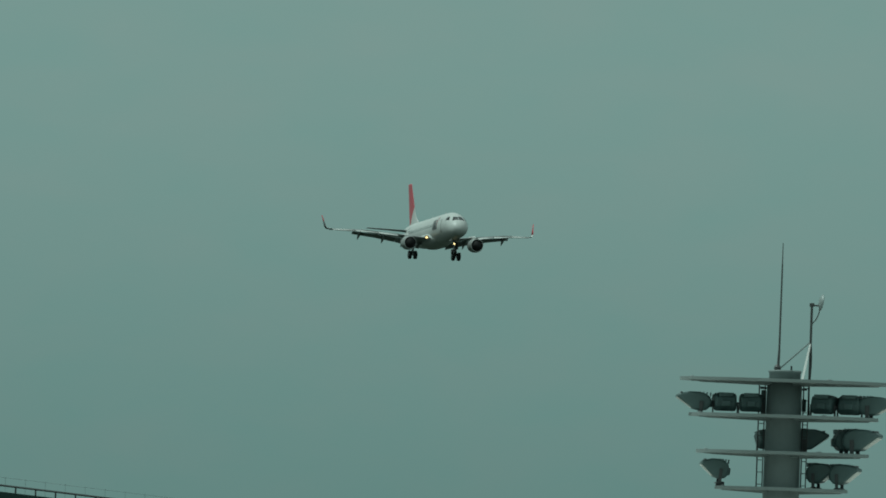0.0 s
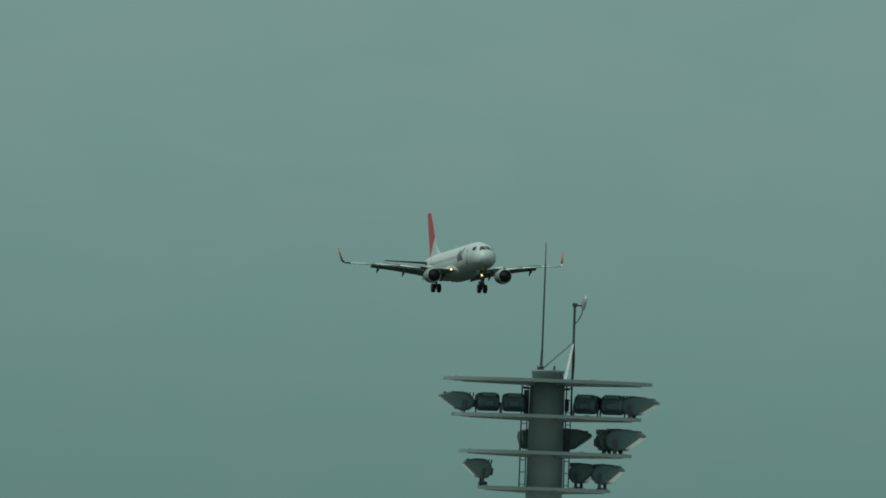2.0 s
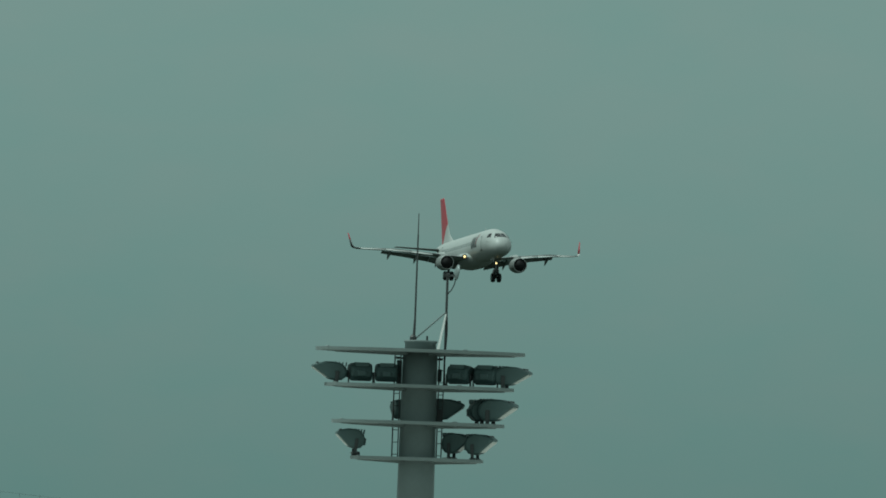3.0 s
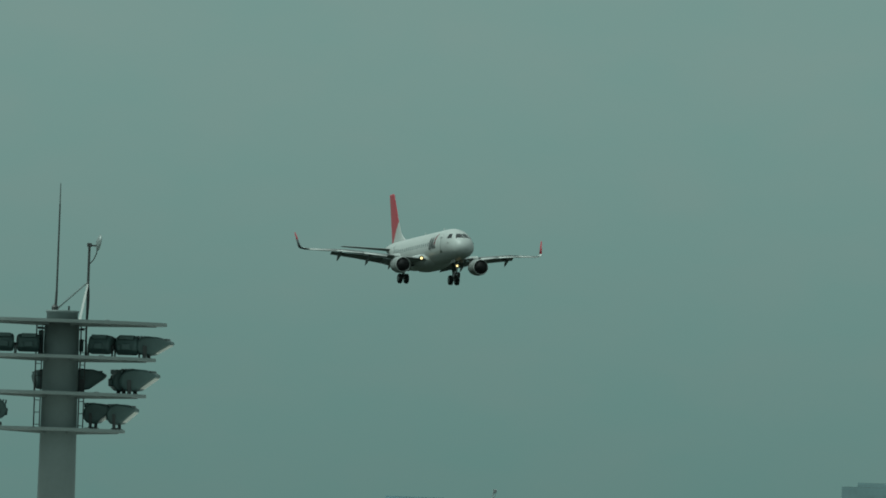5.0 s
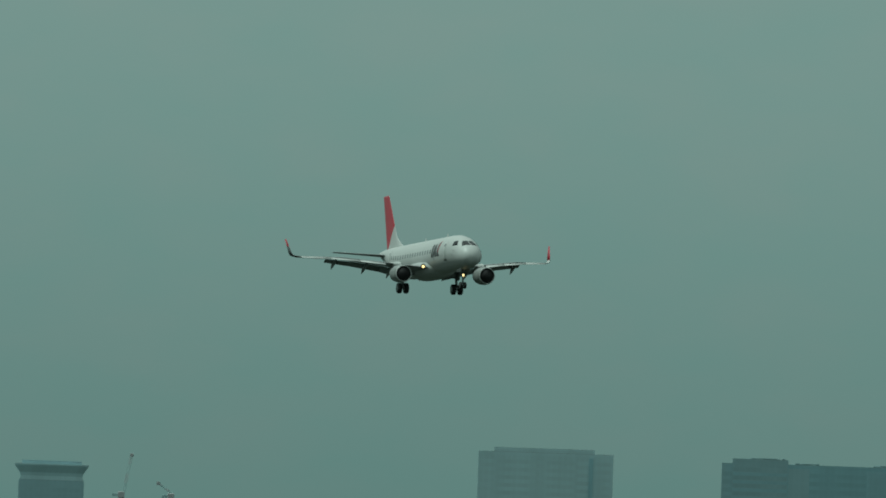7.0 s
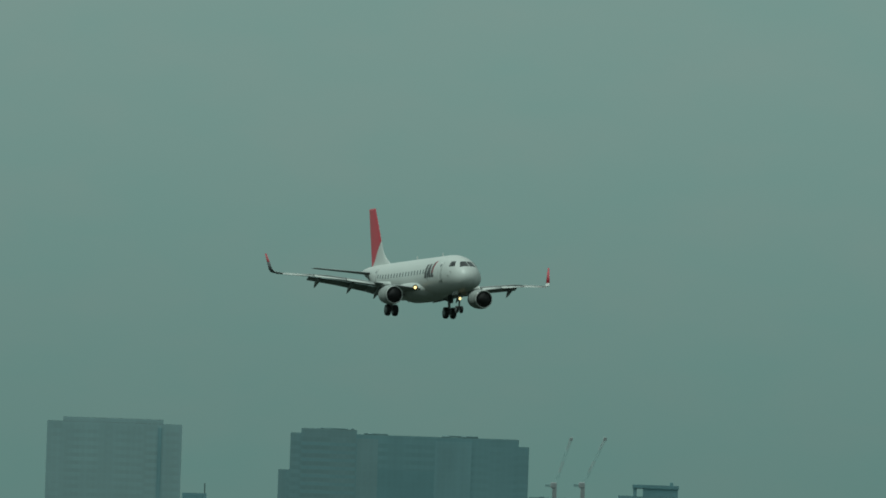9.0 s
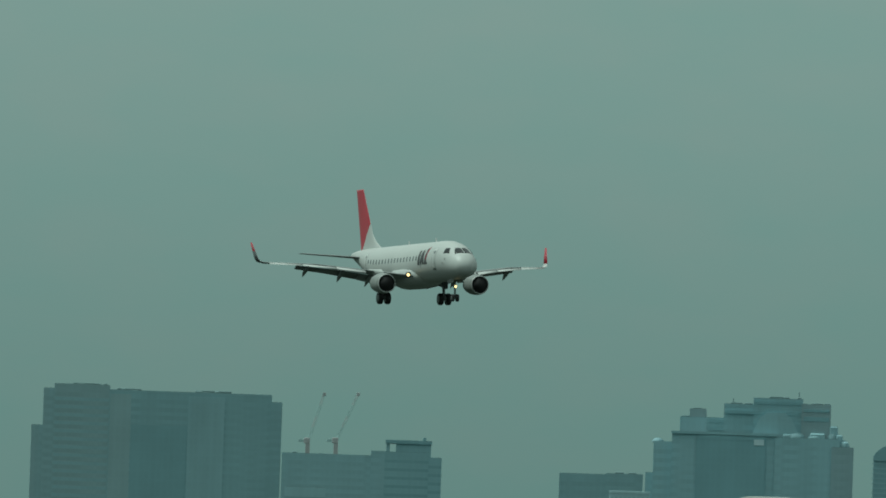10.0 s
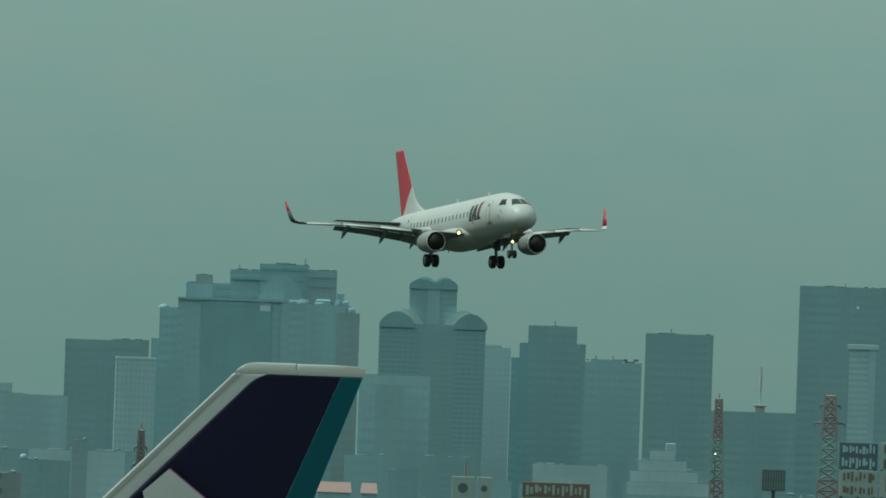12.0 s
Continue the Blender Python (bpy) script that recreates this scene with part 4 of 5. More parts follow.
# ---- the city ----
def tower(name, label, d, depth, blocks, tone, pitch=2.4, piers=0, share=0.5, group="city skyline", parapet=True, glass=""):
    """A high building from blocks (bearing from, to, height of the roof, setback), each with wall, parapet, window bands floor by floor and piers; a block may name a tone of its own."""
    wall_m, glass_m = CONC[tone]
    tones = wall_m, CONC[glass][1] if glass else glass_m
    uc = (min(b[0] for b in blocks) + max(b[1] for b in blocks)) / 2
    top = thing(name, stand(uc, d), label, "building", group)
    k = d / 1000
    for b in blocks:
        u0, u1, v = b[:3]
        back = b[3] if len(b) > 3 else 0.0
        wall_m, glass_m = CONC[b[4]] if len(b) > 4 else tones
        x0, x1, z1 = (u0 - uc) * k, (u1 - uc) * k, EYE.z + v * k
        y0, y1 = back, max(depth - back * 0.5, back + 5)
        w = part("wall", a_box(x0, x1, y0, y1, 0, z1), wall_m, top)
        if parapet:
            part("parapet", a_box(x0 - 0.012, x1 + 0.012, y0 - 0.012, y1 + 0.012, z1 - 0.75, z1 + 0.15), wall_m, w)
        lift = 0.15 if parapet else 0.0
        # Unseen dark sheet, added to keep roof bounce off the higher walls.
        part("roof", a_box(x0 + 0.15, x1 - 0.15, y0 + 0.15, y1 - 0.15, z1 + lift - 0.02, z1 + lift + 0.03), BOUNCE_STOP, w, "unseen dark roof sheet that stops bounce light")
        band, z = None, z1 - 1.9
        low = max(1.0, EYE.z - 4)
        while z > low:
            if band is None:
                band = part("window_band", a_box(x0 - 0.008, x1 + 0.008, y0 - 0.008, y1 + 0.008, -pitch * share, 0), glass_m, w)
                band.matrix_basis = pose(0, 0, z)
            else:
                again(band, pose(0, 0, z))
            z -= pitch
        if piers:
            n = max(1, int(round((x1 - x0) / piers)))
            p = None
            for i in range(n + 1):
                x = lerp(x0 + 0.25, x1 - 0.25, i / n)
                if p is None:
                    p = part("pier", a_box(-0.25, 0.25, y0 - 0.16, y0 + 0.02, 0, z1 - 0.8), wall_m, w)
                    p.matrix_basis = pose(x, 0, 0)
                else:
                    again(p, pose(x, 0, 0))
    return top, uc, k


def roof_kit(top, uc, k, items, mt):
    """Small plant rooms, tanks and rods on a roof: (bearing, width, height of foot, rise, depth)."""
    for u, w, v, h, y in items:
        x, z = (u - uc) * k, EYE.z + v * k
        if w < 0.4:
            part("roof_rod", a_rod((x, y, z - 0.1), (x, y, z + h), w / 2, n=6), mt, top)
        else:
            part("plant_room", a_box(x - w / 2, x + w / 2, y, y + 4, z - 0.1, z + h, bevel=0.08), mt, top)


CLUTTER = random.Random(12)


def clutter(top, uc, k, u0, u1, v, y, mt):
    """Made-up boxes along a roof edge, uneven in height, added to imitate its fuzzy, shimmering outline."""
    u = u0 + 0.08
    while u < u1 - 0.25:
        w = CLUTTER.uniform(0.15, 0.6)
        w = min(w, u1 - 0.06 - u)
        h = CLUTTER.choice((0.15, 0.25, 0.35, 0.6)) * CLUTTER.uniform(0.8, 1.2)
        z, y0 = EYE.z + v * k, y + CLUTTER.uniform(0.5, 2.5)
        part("rough_edge_box", a_box((u - uc) * k, (u + w - uc) * k, y0, y0 + 2.5, z - 0.1, z + h, bevel=min(0.18, h * 0.3)), mt, top)
        u += w + CLUTTER.uniform(0.02, 0.5)


GL = {n: c[0] for n, c in CONC.items()}
# Teal haze is mixed into this colour as well.
ROOF_GEAR = paint("dull_roof_gear", (0.21, 0.31, 0.32), 0.8, 0, 0.08, 0.15, 3.0)


def city():
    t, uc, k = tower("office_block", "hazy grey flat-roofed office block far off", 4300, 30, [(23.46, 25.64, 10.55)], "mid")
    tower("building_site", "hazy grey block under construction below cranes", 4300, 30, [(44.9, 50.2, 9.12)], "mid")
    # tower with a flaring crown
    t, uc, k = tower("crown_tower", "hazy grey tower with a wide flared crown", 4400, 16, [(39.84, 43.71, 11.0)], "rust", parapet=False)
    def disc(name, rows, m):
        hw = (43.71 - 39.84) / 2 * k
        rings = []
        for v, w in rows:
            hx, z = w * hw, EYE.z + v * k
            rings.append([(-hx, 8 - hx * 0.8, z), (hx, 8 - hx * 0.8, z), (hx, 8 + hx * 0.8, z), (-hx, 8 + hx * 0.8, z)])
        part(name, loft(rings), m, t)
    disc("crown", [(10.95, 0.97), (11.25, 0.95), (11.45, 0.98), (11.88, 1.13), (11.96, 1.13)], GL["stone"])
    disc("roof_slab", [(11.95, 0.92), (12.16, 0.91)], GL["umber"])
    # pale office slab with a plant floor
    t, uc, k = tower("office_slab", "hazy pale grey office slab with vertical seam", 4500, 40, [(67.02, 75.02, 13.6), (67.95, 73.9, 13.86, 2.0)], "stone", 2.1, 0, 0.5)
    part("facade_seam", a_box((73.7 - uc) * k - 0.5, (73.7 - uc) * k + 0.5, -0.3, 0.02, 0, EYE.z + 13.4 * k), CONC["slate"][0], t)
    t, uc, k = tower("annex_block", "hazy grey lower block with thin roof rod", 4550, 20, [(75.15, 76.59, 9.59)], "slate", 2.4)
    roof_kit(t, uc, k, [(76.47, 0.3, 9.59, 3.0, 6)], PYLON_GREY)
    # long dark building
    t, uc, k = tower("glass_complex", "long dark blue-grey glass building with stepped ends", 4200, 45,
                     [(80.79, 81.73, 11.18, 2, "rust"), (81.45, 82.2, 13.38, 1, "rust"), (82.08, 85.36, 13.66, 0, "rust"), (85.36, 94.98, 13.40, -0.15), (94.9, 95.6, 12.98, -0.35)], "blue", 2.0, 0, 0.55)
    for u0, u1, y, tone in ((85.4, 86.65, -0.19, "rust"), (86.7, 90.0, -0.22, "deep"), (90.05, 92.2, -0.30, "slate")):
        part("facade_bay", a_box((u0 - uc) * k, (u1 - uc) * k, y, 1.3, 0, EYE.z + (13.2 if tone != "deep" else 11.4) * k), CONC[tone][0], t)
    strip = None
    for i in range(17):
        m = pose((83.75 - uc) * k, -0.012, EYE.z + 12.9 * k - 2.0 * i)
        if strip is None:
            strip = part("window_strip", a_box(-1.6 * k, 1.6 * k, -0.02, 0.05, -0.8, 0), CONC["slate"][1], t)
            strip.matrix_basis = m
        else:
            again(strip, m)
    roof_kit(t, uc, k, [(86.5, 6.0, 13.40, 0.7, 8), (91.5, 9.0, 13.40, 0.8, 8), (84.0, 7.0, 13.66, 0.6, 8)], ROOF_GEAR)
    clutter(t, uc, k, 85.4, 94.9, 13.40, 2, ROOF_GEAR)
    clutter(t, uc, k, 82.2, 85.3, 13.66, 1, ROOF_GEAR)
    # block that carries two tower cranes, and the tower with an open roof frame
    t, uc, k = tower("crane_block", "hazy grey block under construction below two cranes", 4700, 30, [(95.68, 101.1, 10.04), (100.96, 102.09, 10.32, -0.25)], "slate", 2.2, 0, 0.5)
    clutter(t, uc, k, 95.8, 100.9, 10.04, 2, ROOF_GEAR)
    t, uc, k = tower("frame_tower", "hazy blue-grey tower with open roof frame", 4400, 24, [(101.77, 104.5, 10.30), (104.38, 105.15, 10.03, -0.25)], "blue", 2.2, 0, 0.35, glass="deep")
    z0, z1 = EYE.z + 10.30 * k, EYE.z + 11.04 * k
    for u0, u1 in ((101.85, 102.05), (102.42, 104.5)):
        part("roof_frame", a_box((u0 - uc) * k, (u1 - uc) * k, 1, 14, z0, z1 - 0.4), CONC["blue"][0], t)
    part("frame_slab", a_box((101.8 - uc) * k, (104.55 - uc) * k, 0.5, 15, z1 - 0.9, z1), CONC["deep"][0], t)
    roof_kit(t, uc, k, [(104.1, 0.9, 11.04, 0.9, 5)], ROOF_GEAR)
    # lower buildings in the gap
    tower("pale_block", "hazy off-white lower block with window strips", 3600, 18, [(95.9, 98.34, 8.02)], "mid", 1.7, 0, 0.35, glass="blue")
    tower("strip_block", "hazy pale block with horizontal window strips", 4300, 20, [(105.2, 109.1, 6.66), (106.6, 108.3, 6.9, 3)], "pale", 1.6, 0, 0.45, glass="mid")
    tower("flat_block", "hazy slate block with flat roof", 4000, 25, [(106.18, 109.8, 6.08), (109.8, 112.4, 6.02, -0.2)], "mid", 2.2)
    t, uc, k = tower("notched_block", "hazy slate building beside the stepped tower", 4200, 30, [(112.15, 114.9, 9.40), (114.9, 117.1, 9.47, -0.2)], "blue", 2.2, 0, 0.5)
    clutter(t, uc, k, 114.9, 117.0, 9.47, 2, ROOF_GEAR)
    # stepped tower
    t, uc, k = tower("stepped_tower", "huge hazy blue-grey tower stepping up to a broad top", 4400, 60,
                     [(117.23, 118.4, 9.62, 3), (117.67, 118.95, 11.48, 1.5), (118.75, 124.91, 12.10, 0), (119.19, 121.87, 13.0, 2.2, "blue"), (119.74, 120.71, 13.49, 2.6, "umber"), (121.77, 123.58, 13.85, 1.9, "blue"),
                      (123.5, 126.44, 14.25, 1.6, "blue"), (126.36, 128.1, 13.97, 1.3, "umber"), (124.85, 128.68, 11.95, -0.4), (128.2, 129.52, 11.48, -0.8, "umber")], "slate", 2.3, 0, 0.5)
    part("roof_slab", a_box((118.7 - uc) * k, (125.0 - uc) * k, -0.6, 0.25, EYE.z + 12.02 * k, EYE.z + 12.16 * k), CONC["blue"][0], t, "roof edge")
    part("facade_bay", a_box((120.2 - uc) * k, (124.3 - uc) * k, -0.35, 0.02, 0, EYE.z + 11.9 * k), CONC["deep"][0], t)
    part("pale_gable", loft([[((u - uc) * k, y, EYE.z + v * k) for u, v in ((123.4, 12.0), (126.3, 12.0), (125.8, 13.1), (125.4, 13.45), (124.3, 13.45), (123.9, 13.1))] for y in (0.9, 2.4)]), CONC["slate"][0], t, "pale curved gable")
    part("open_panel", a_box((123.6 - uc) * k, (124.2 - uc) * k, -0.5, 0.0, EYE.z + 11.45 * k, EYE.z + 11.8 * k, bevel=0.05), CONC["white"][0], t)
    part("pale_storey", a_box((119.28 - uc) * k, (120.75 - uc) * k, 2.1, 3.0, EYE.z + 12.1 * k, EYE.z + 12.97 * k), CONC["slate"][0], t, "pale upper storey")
    # Dark bands; the last one paints the shadow beneath the roof slab.
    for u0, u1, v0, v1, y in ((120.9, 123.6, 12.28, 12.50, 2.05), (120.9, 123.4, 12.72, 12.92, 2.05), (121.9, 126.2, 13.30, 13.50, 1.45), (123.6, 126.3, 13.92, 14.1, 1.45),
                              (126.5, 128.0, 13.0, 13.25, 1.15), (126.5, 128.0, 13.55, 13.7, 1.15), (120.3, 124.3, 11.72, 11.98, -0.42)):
        part("dark_storey", a_box((u0 - uc) * k, (u1 - uc) * k, y, y + 0.6, EYE.z + v0 * k, EYE.z + v1 * k), CONC["deep"][0], t, "dark band; the one under the roof slab is painted shadow")
    for u, v, w, h, y in ((126.1, 11.95, 0.62, 0.42, -0.2), (127.2, 11.95, 0.5, 0.36, -0.2), (128.25, 11.95, 0.42, 0.62, 0.4), (128.85, 11.45, 0.45, 0.52, -0.5), (117.9, 11.48, 0.35, 0.25, 2.0)):
        x, z = (u - uc) * k, EYE.z + v * k
        part("shell_dome", loft([[(x + w * k * math.cos(b) * c, y + 3 + 3 * math.sin(b) * c, z + h * k * q) for b in [2 * math.pi * i / 18 for i in range(18)]]
                                 for q, c in ((-0.1, 1.0), (0.0, 1.0), (0.35, 0.94), (0.65, 0.76), (0.88, 0.47), (1.0, 0.06))]), CONC["dark"][0], t, "rounded terrace shell", True)
    for u0, u1, v0, v1, y in ((128.05, 128.55, 11.9, 12.75, 1.0), (128.45, 128.85, 11.4, 12.25, 0.6), (128.85, 129.2, 11.4, 11.85, 0.2), (126.9, 127.8, 11.9, 12.3, 0.4), (125.3, 126.2, 11.9, 12.2, 0.5)):
        part("terrace", a_box((u0 - uc) * k, (u1 - uc) * k, y, y + 9, EYE.z + v0 * k, EYE.z + v1 * k, bevel=0.35), CONC["slate"][0], t)
    for u0, u1, v, y in ((118.75, 119.2, 12.10, 2), (119.2, 121.8, 13.0, 3), (121.8, 123.5, 13.85, 3), (123.5, 126.4, 14.25, 3), (126.4, 128.1, 13.97, 2), (128.3, 129.5, 11.48, 4), (117.7, 118.7, 11.48, 5)):
        clutter(t, uc, k, u0, u1, v, y, ROOF_GEAR)
    roof_kit(t, uc, k, [(122.3, 0.25, 13.85, 1.8, 20), (126.2, 0.3, 14.25, 2.2, 20), (124.9, 4.0, 14.25, 0.9, 20), (127.3, 3.0, 13.97, 0.7, 20), (122.5, 3.0, 13.85, 0.8, 20), (120.2, 2.0, 13.49, 0.6, 16)], ROOF_GEAR)
    # slim white building with a grid of windows
    d = 3700
    t = thing("window_grid_block", stand(116.35, d), "hazy white slab with a grid of small windows", "building", "city skyline")
    k = d / 1000
    x0, x1, z1 = (115.16 - 116.35) * k, (117.54 - 116.35) * k, EYE.z + 8.45 * k
    w = part("wall", a_box(x0, x1, 0, 14, 0, z1, bevel=0.1), CONC["pale"][0], t)
    part("parapet", a_box(x0 - .1, x1 + .1, -.1, 14.1, z1 - .5, z1 + .15, bevel=0.05), CONC["pale"][0], w)
    win = None
    for r in range(19):
        for c in range(9):
            m = pose(lerp(x0 + 0.55, x1 - 0.55, c / 8), 0, z1 - 1.5 - 1.42 * r)
            if win is None:
                win = part("window", a_box(-0.30, 0.30, -0.03, 0.1, -0.42, 0.42), CONC["mid"][0], w)
                win.matrix_basis = m
            else:
                again(win, m)
    # twin-domed tower with balconies
    d = 4300
    t, uc, k = tower("domed_tower", "hazy apartment tower with arched shoulders and twin rounded tops", d, 30, [(130.72, 137.0, 11.02, 0), (132.43, 135.24, 13.45, 2)], "blue", 1.5, 0, 0.5, parapet=False)
    def arch(u0, u1, v0, rise, y0, y1, tone, nm="barrel_roof"):
        pts = [((lerp(u0, u1, i / 14) - uc) * k, EYE.z + (v0 + rise * math.sin(math.pi * i / 14) ** 0.75) * k) for i in range(15)]
        pts = [((u0 - uc) * k, EYE.z + (v0 - 0.25) * k)] + pts + [((u1 - uc) * k, EYE.z + (v0 - 0.25) * k)]
        return part(nm, loft([[(x, y, z) for x, z in pts] for y in (y0, y1)]), CONC[tone][0], t, "curved roof")
    arch(130.70, 132.78, 11.05, 0.70, -0.4, 9, "deep")
    arch(135.12, 137.10, 11.05, 0.68, -0.4, 9, "deep")
    arch(130.95, 133.3, 11.05, 0.86, 0.6, 14, "stone", "shell_roof")
    arch(134.5, 136.85, 11.05, 0.86, 0.6, 14, "stone", "shell_roof")
    arch(132.40, 133.92, 13.38, 0.34, 1.6, 17, "deep")
    arch(133.9, 135.27, 13.38, 0.40, 1.6, 17, "deep")
    arch(132.6, 134.0, 13.45, 0.40, 2.4, 17, "slate", "shell_roof")
    arch(133.8, 135.15, 13.45, 0.42, 2.4, 17, "slate", "shell_roof")
    part("core", a_box((133.5 - uc) * k, (134.25 - uc) * k, 1.8, 6, EYE.z + 11.0 * k, EYE.z + 13.3 * k), CONC["slate"][0], t, "central shaft")
    win = None
    for u0, u1, n in ((130.92, 132.95, 7), (135.35, 136.85, 5)):
        for r in range(24):
            for c in range(n):
                m = pose((lerp(u0, u1, c / (n - 1)) - uc) * k, 0, EYE.z + 10.85 * k - 1.25 * r)
                if win is None:
                    win = part("window", a_box(-0.46, 0.46, -0.03, 0.05, -0.72, 0), CONC["deep"][0], t)
                    win.matrix_basis = m
                else:
                    again(win, m)
    for u0, u1 in ((130.66, 133.1), (135.2, 137.06)):
        ledge = None
        for r in range(24):
            m = pose(((u0 + u1) / 2 - uc) * k, 0, EYE.z + 10.85 * k - 1.25 * r - 0.82)
            if ledge is None:
                ledge = part("balcony", a_box((u0 - u1) / 2 * k, (u1 - u0) / 2 * k, -0.06, 0.02, -0.30, 0), CONC["slate"][0], t, "balcony front")
                ledge.matrix_basis = m
            else:
                again(ledge, m)
    tower("cubic_block", "hazy pale block before the domed tower", 3900, 25, [(129.62, 133.83, 7.92)], "mid", 2.6, 0, 0.4)
    t, uc, k = tower("inset_block", "hazy darker bay block with flat roof", 3880, 10, [(130.6, 132.3, 7.3)], "slate", 2.6, 0, 0.3)
    tower("slim_block", "hazy pale slim apartment block", 4450, 20, [(136.95, 138.54, 9.75), (137.0, 138.0, 9.9, 3)], "pale", 1.6)
    t, uc, k = tower("shouldered_tower", "hazy slate tower with stepped shoulders", 4350, 40,
                     [(138.58, 139.2, 9.22, 4), (139.05, 139.66, 10.11, 2), (139.55, 142.43, 11.15, 0), (142.35, 142.97, 10.12, -0.25)], "blue", 2.2, 0, 0.5)
    roof_kit(t, uc, k, [(141.1, 0.3, 11.15, 1.6, 8), (141.1, 5.0, 11.15, 0.4, 8)], ROOF_GEAR)
    t, uc, k = tower("wide_block", "hazy grey wide block with uneven roof line", 4500, 35, [(142.9, 146.32, 9.12), (143.3, 145.2, 9.28, 2)], "slate", 2.2, 0, 0.5)
    roof_kit(t, uc, k, [(143.6, 0.3, 9.28, 1.3, 8), (144.6, 0.3, 9.28, 1.2, 8), (145.6, 2.5, 9.12, 0.6, 5)], ROOF_GEAR)
    clutter(t, uc, k, 142.95, 146.2, 9.28, 3, ROOF_GEAR)
    t, uc, k = tower("plain_tower", "hazy slate tower with flat top and roof rods", 4350, 35, [(146.5, 150.51, 10.93)], "blue", 2.2, 0, 0.5)
    roof_kit(t, uc, k, [(148.0, 0.3, 10.93, 1.5, 8), (147.8, 4.0, 10.93, 0.5, 8)], ROOF_GEAR)
    clutter(t, uc, k, 146.6, 150.4, 10.93, 1, ROOF_GEAR)
    tower("long_low_block", "hazy blue-grey long low block", 4600, 30, [(150.5, 155.9, 6.47)], "blue", 2.2, 0, 0.5)
    t = thing("spire_mast", stand(153.40, 4606), "thin red and white aerial mast on a roof", "mast")
    zb, zt, k = EYE.z + 6.3 * 4.59, EYE.z + 9.2 * 4.59, 4.59
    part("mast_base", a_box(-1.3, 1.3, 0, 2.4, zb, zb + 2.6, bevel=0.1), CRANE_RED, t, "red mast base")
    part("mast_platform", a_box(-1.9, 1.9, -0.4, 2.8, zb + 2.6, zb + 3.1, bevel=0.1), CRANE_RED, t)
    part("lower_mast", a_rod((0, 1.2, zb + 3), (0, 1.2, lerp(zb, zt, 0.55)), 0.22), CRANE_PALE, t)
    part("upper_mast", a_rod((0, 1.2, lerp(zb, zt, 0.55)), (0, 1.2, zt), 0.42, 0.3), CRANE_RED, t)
    t, uc, k = tower("high_slab", "tall hazy blue-grey slab with flat roof", 4400, 40, [(155.53, 161.8, 14.05)], "blue", 2.3, 0, 0.5)
    # White paint on this panel stands in for a small lit lamp.
    part("facade_lamp_panel", a_box((159.0 - uc) * k - 0.35, (159.0 - uc) * k + 0.35, -0.15, 0.05, EYE.z + 12.87 * k - 0.35, EYE.z + 12.87 * k + 0.35, bevel=0.05), LAMP_PANEL, t, "small white panel standing in for a lit lamp")
    roof_kit(t, uc, k, [(157.6, 6.0, 14.05, 0.5, 8), (158.2, 0.3, 14.05, 1.2, 8)], ROOF_GEAR)
    clutter(t, uc, k, 155.6, 161.7, 14.05, 1, ROOF_GEAR)
    t, uc, k = tower("white_slim_tower", "hazy white slim tower with balcony strips", 3800, 14, [(158.60, 160.16, 10.6)], "pale", 1.35, 0, 0.5, glass="mid")
    part("roof_slab", a_box((158.48 - uc) * k, (160.30 - uc) * k, -0.5, 14.4, EYE.z + 10.42 * k, EYE.z + 10.72 * k, bevel=0.05), CONC["pale"][0], t, "white overhanging roof slab")
    part("stair_shaft", a_box((159.72 - uc) * k, (160.16 - uc) * k, -0.3, 0.1, 0, EYE.z + 10.42 * k), CONC["mid"][0], t, "plain stair shaft")


city()


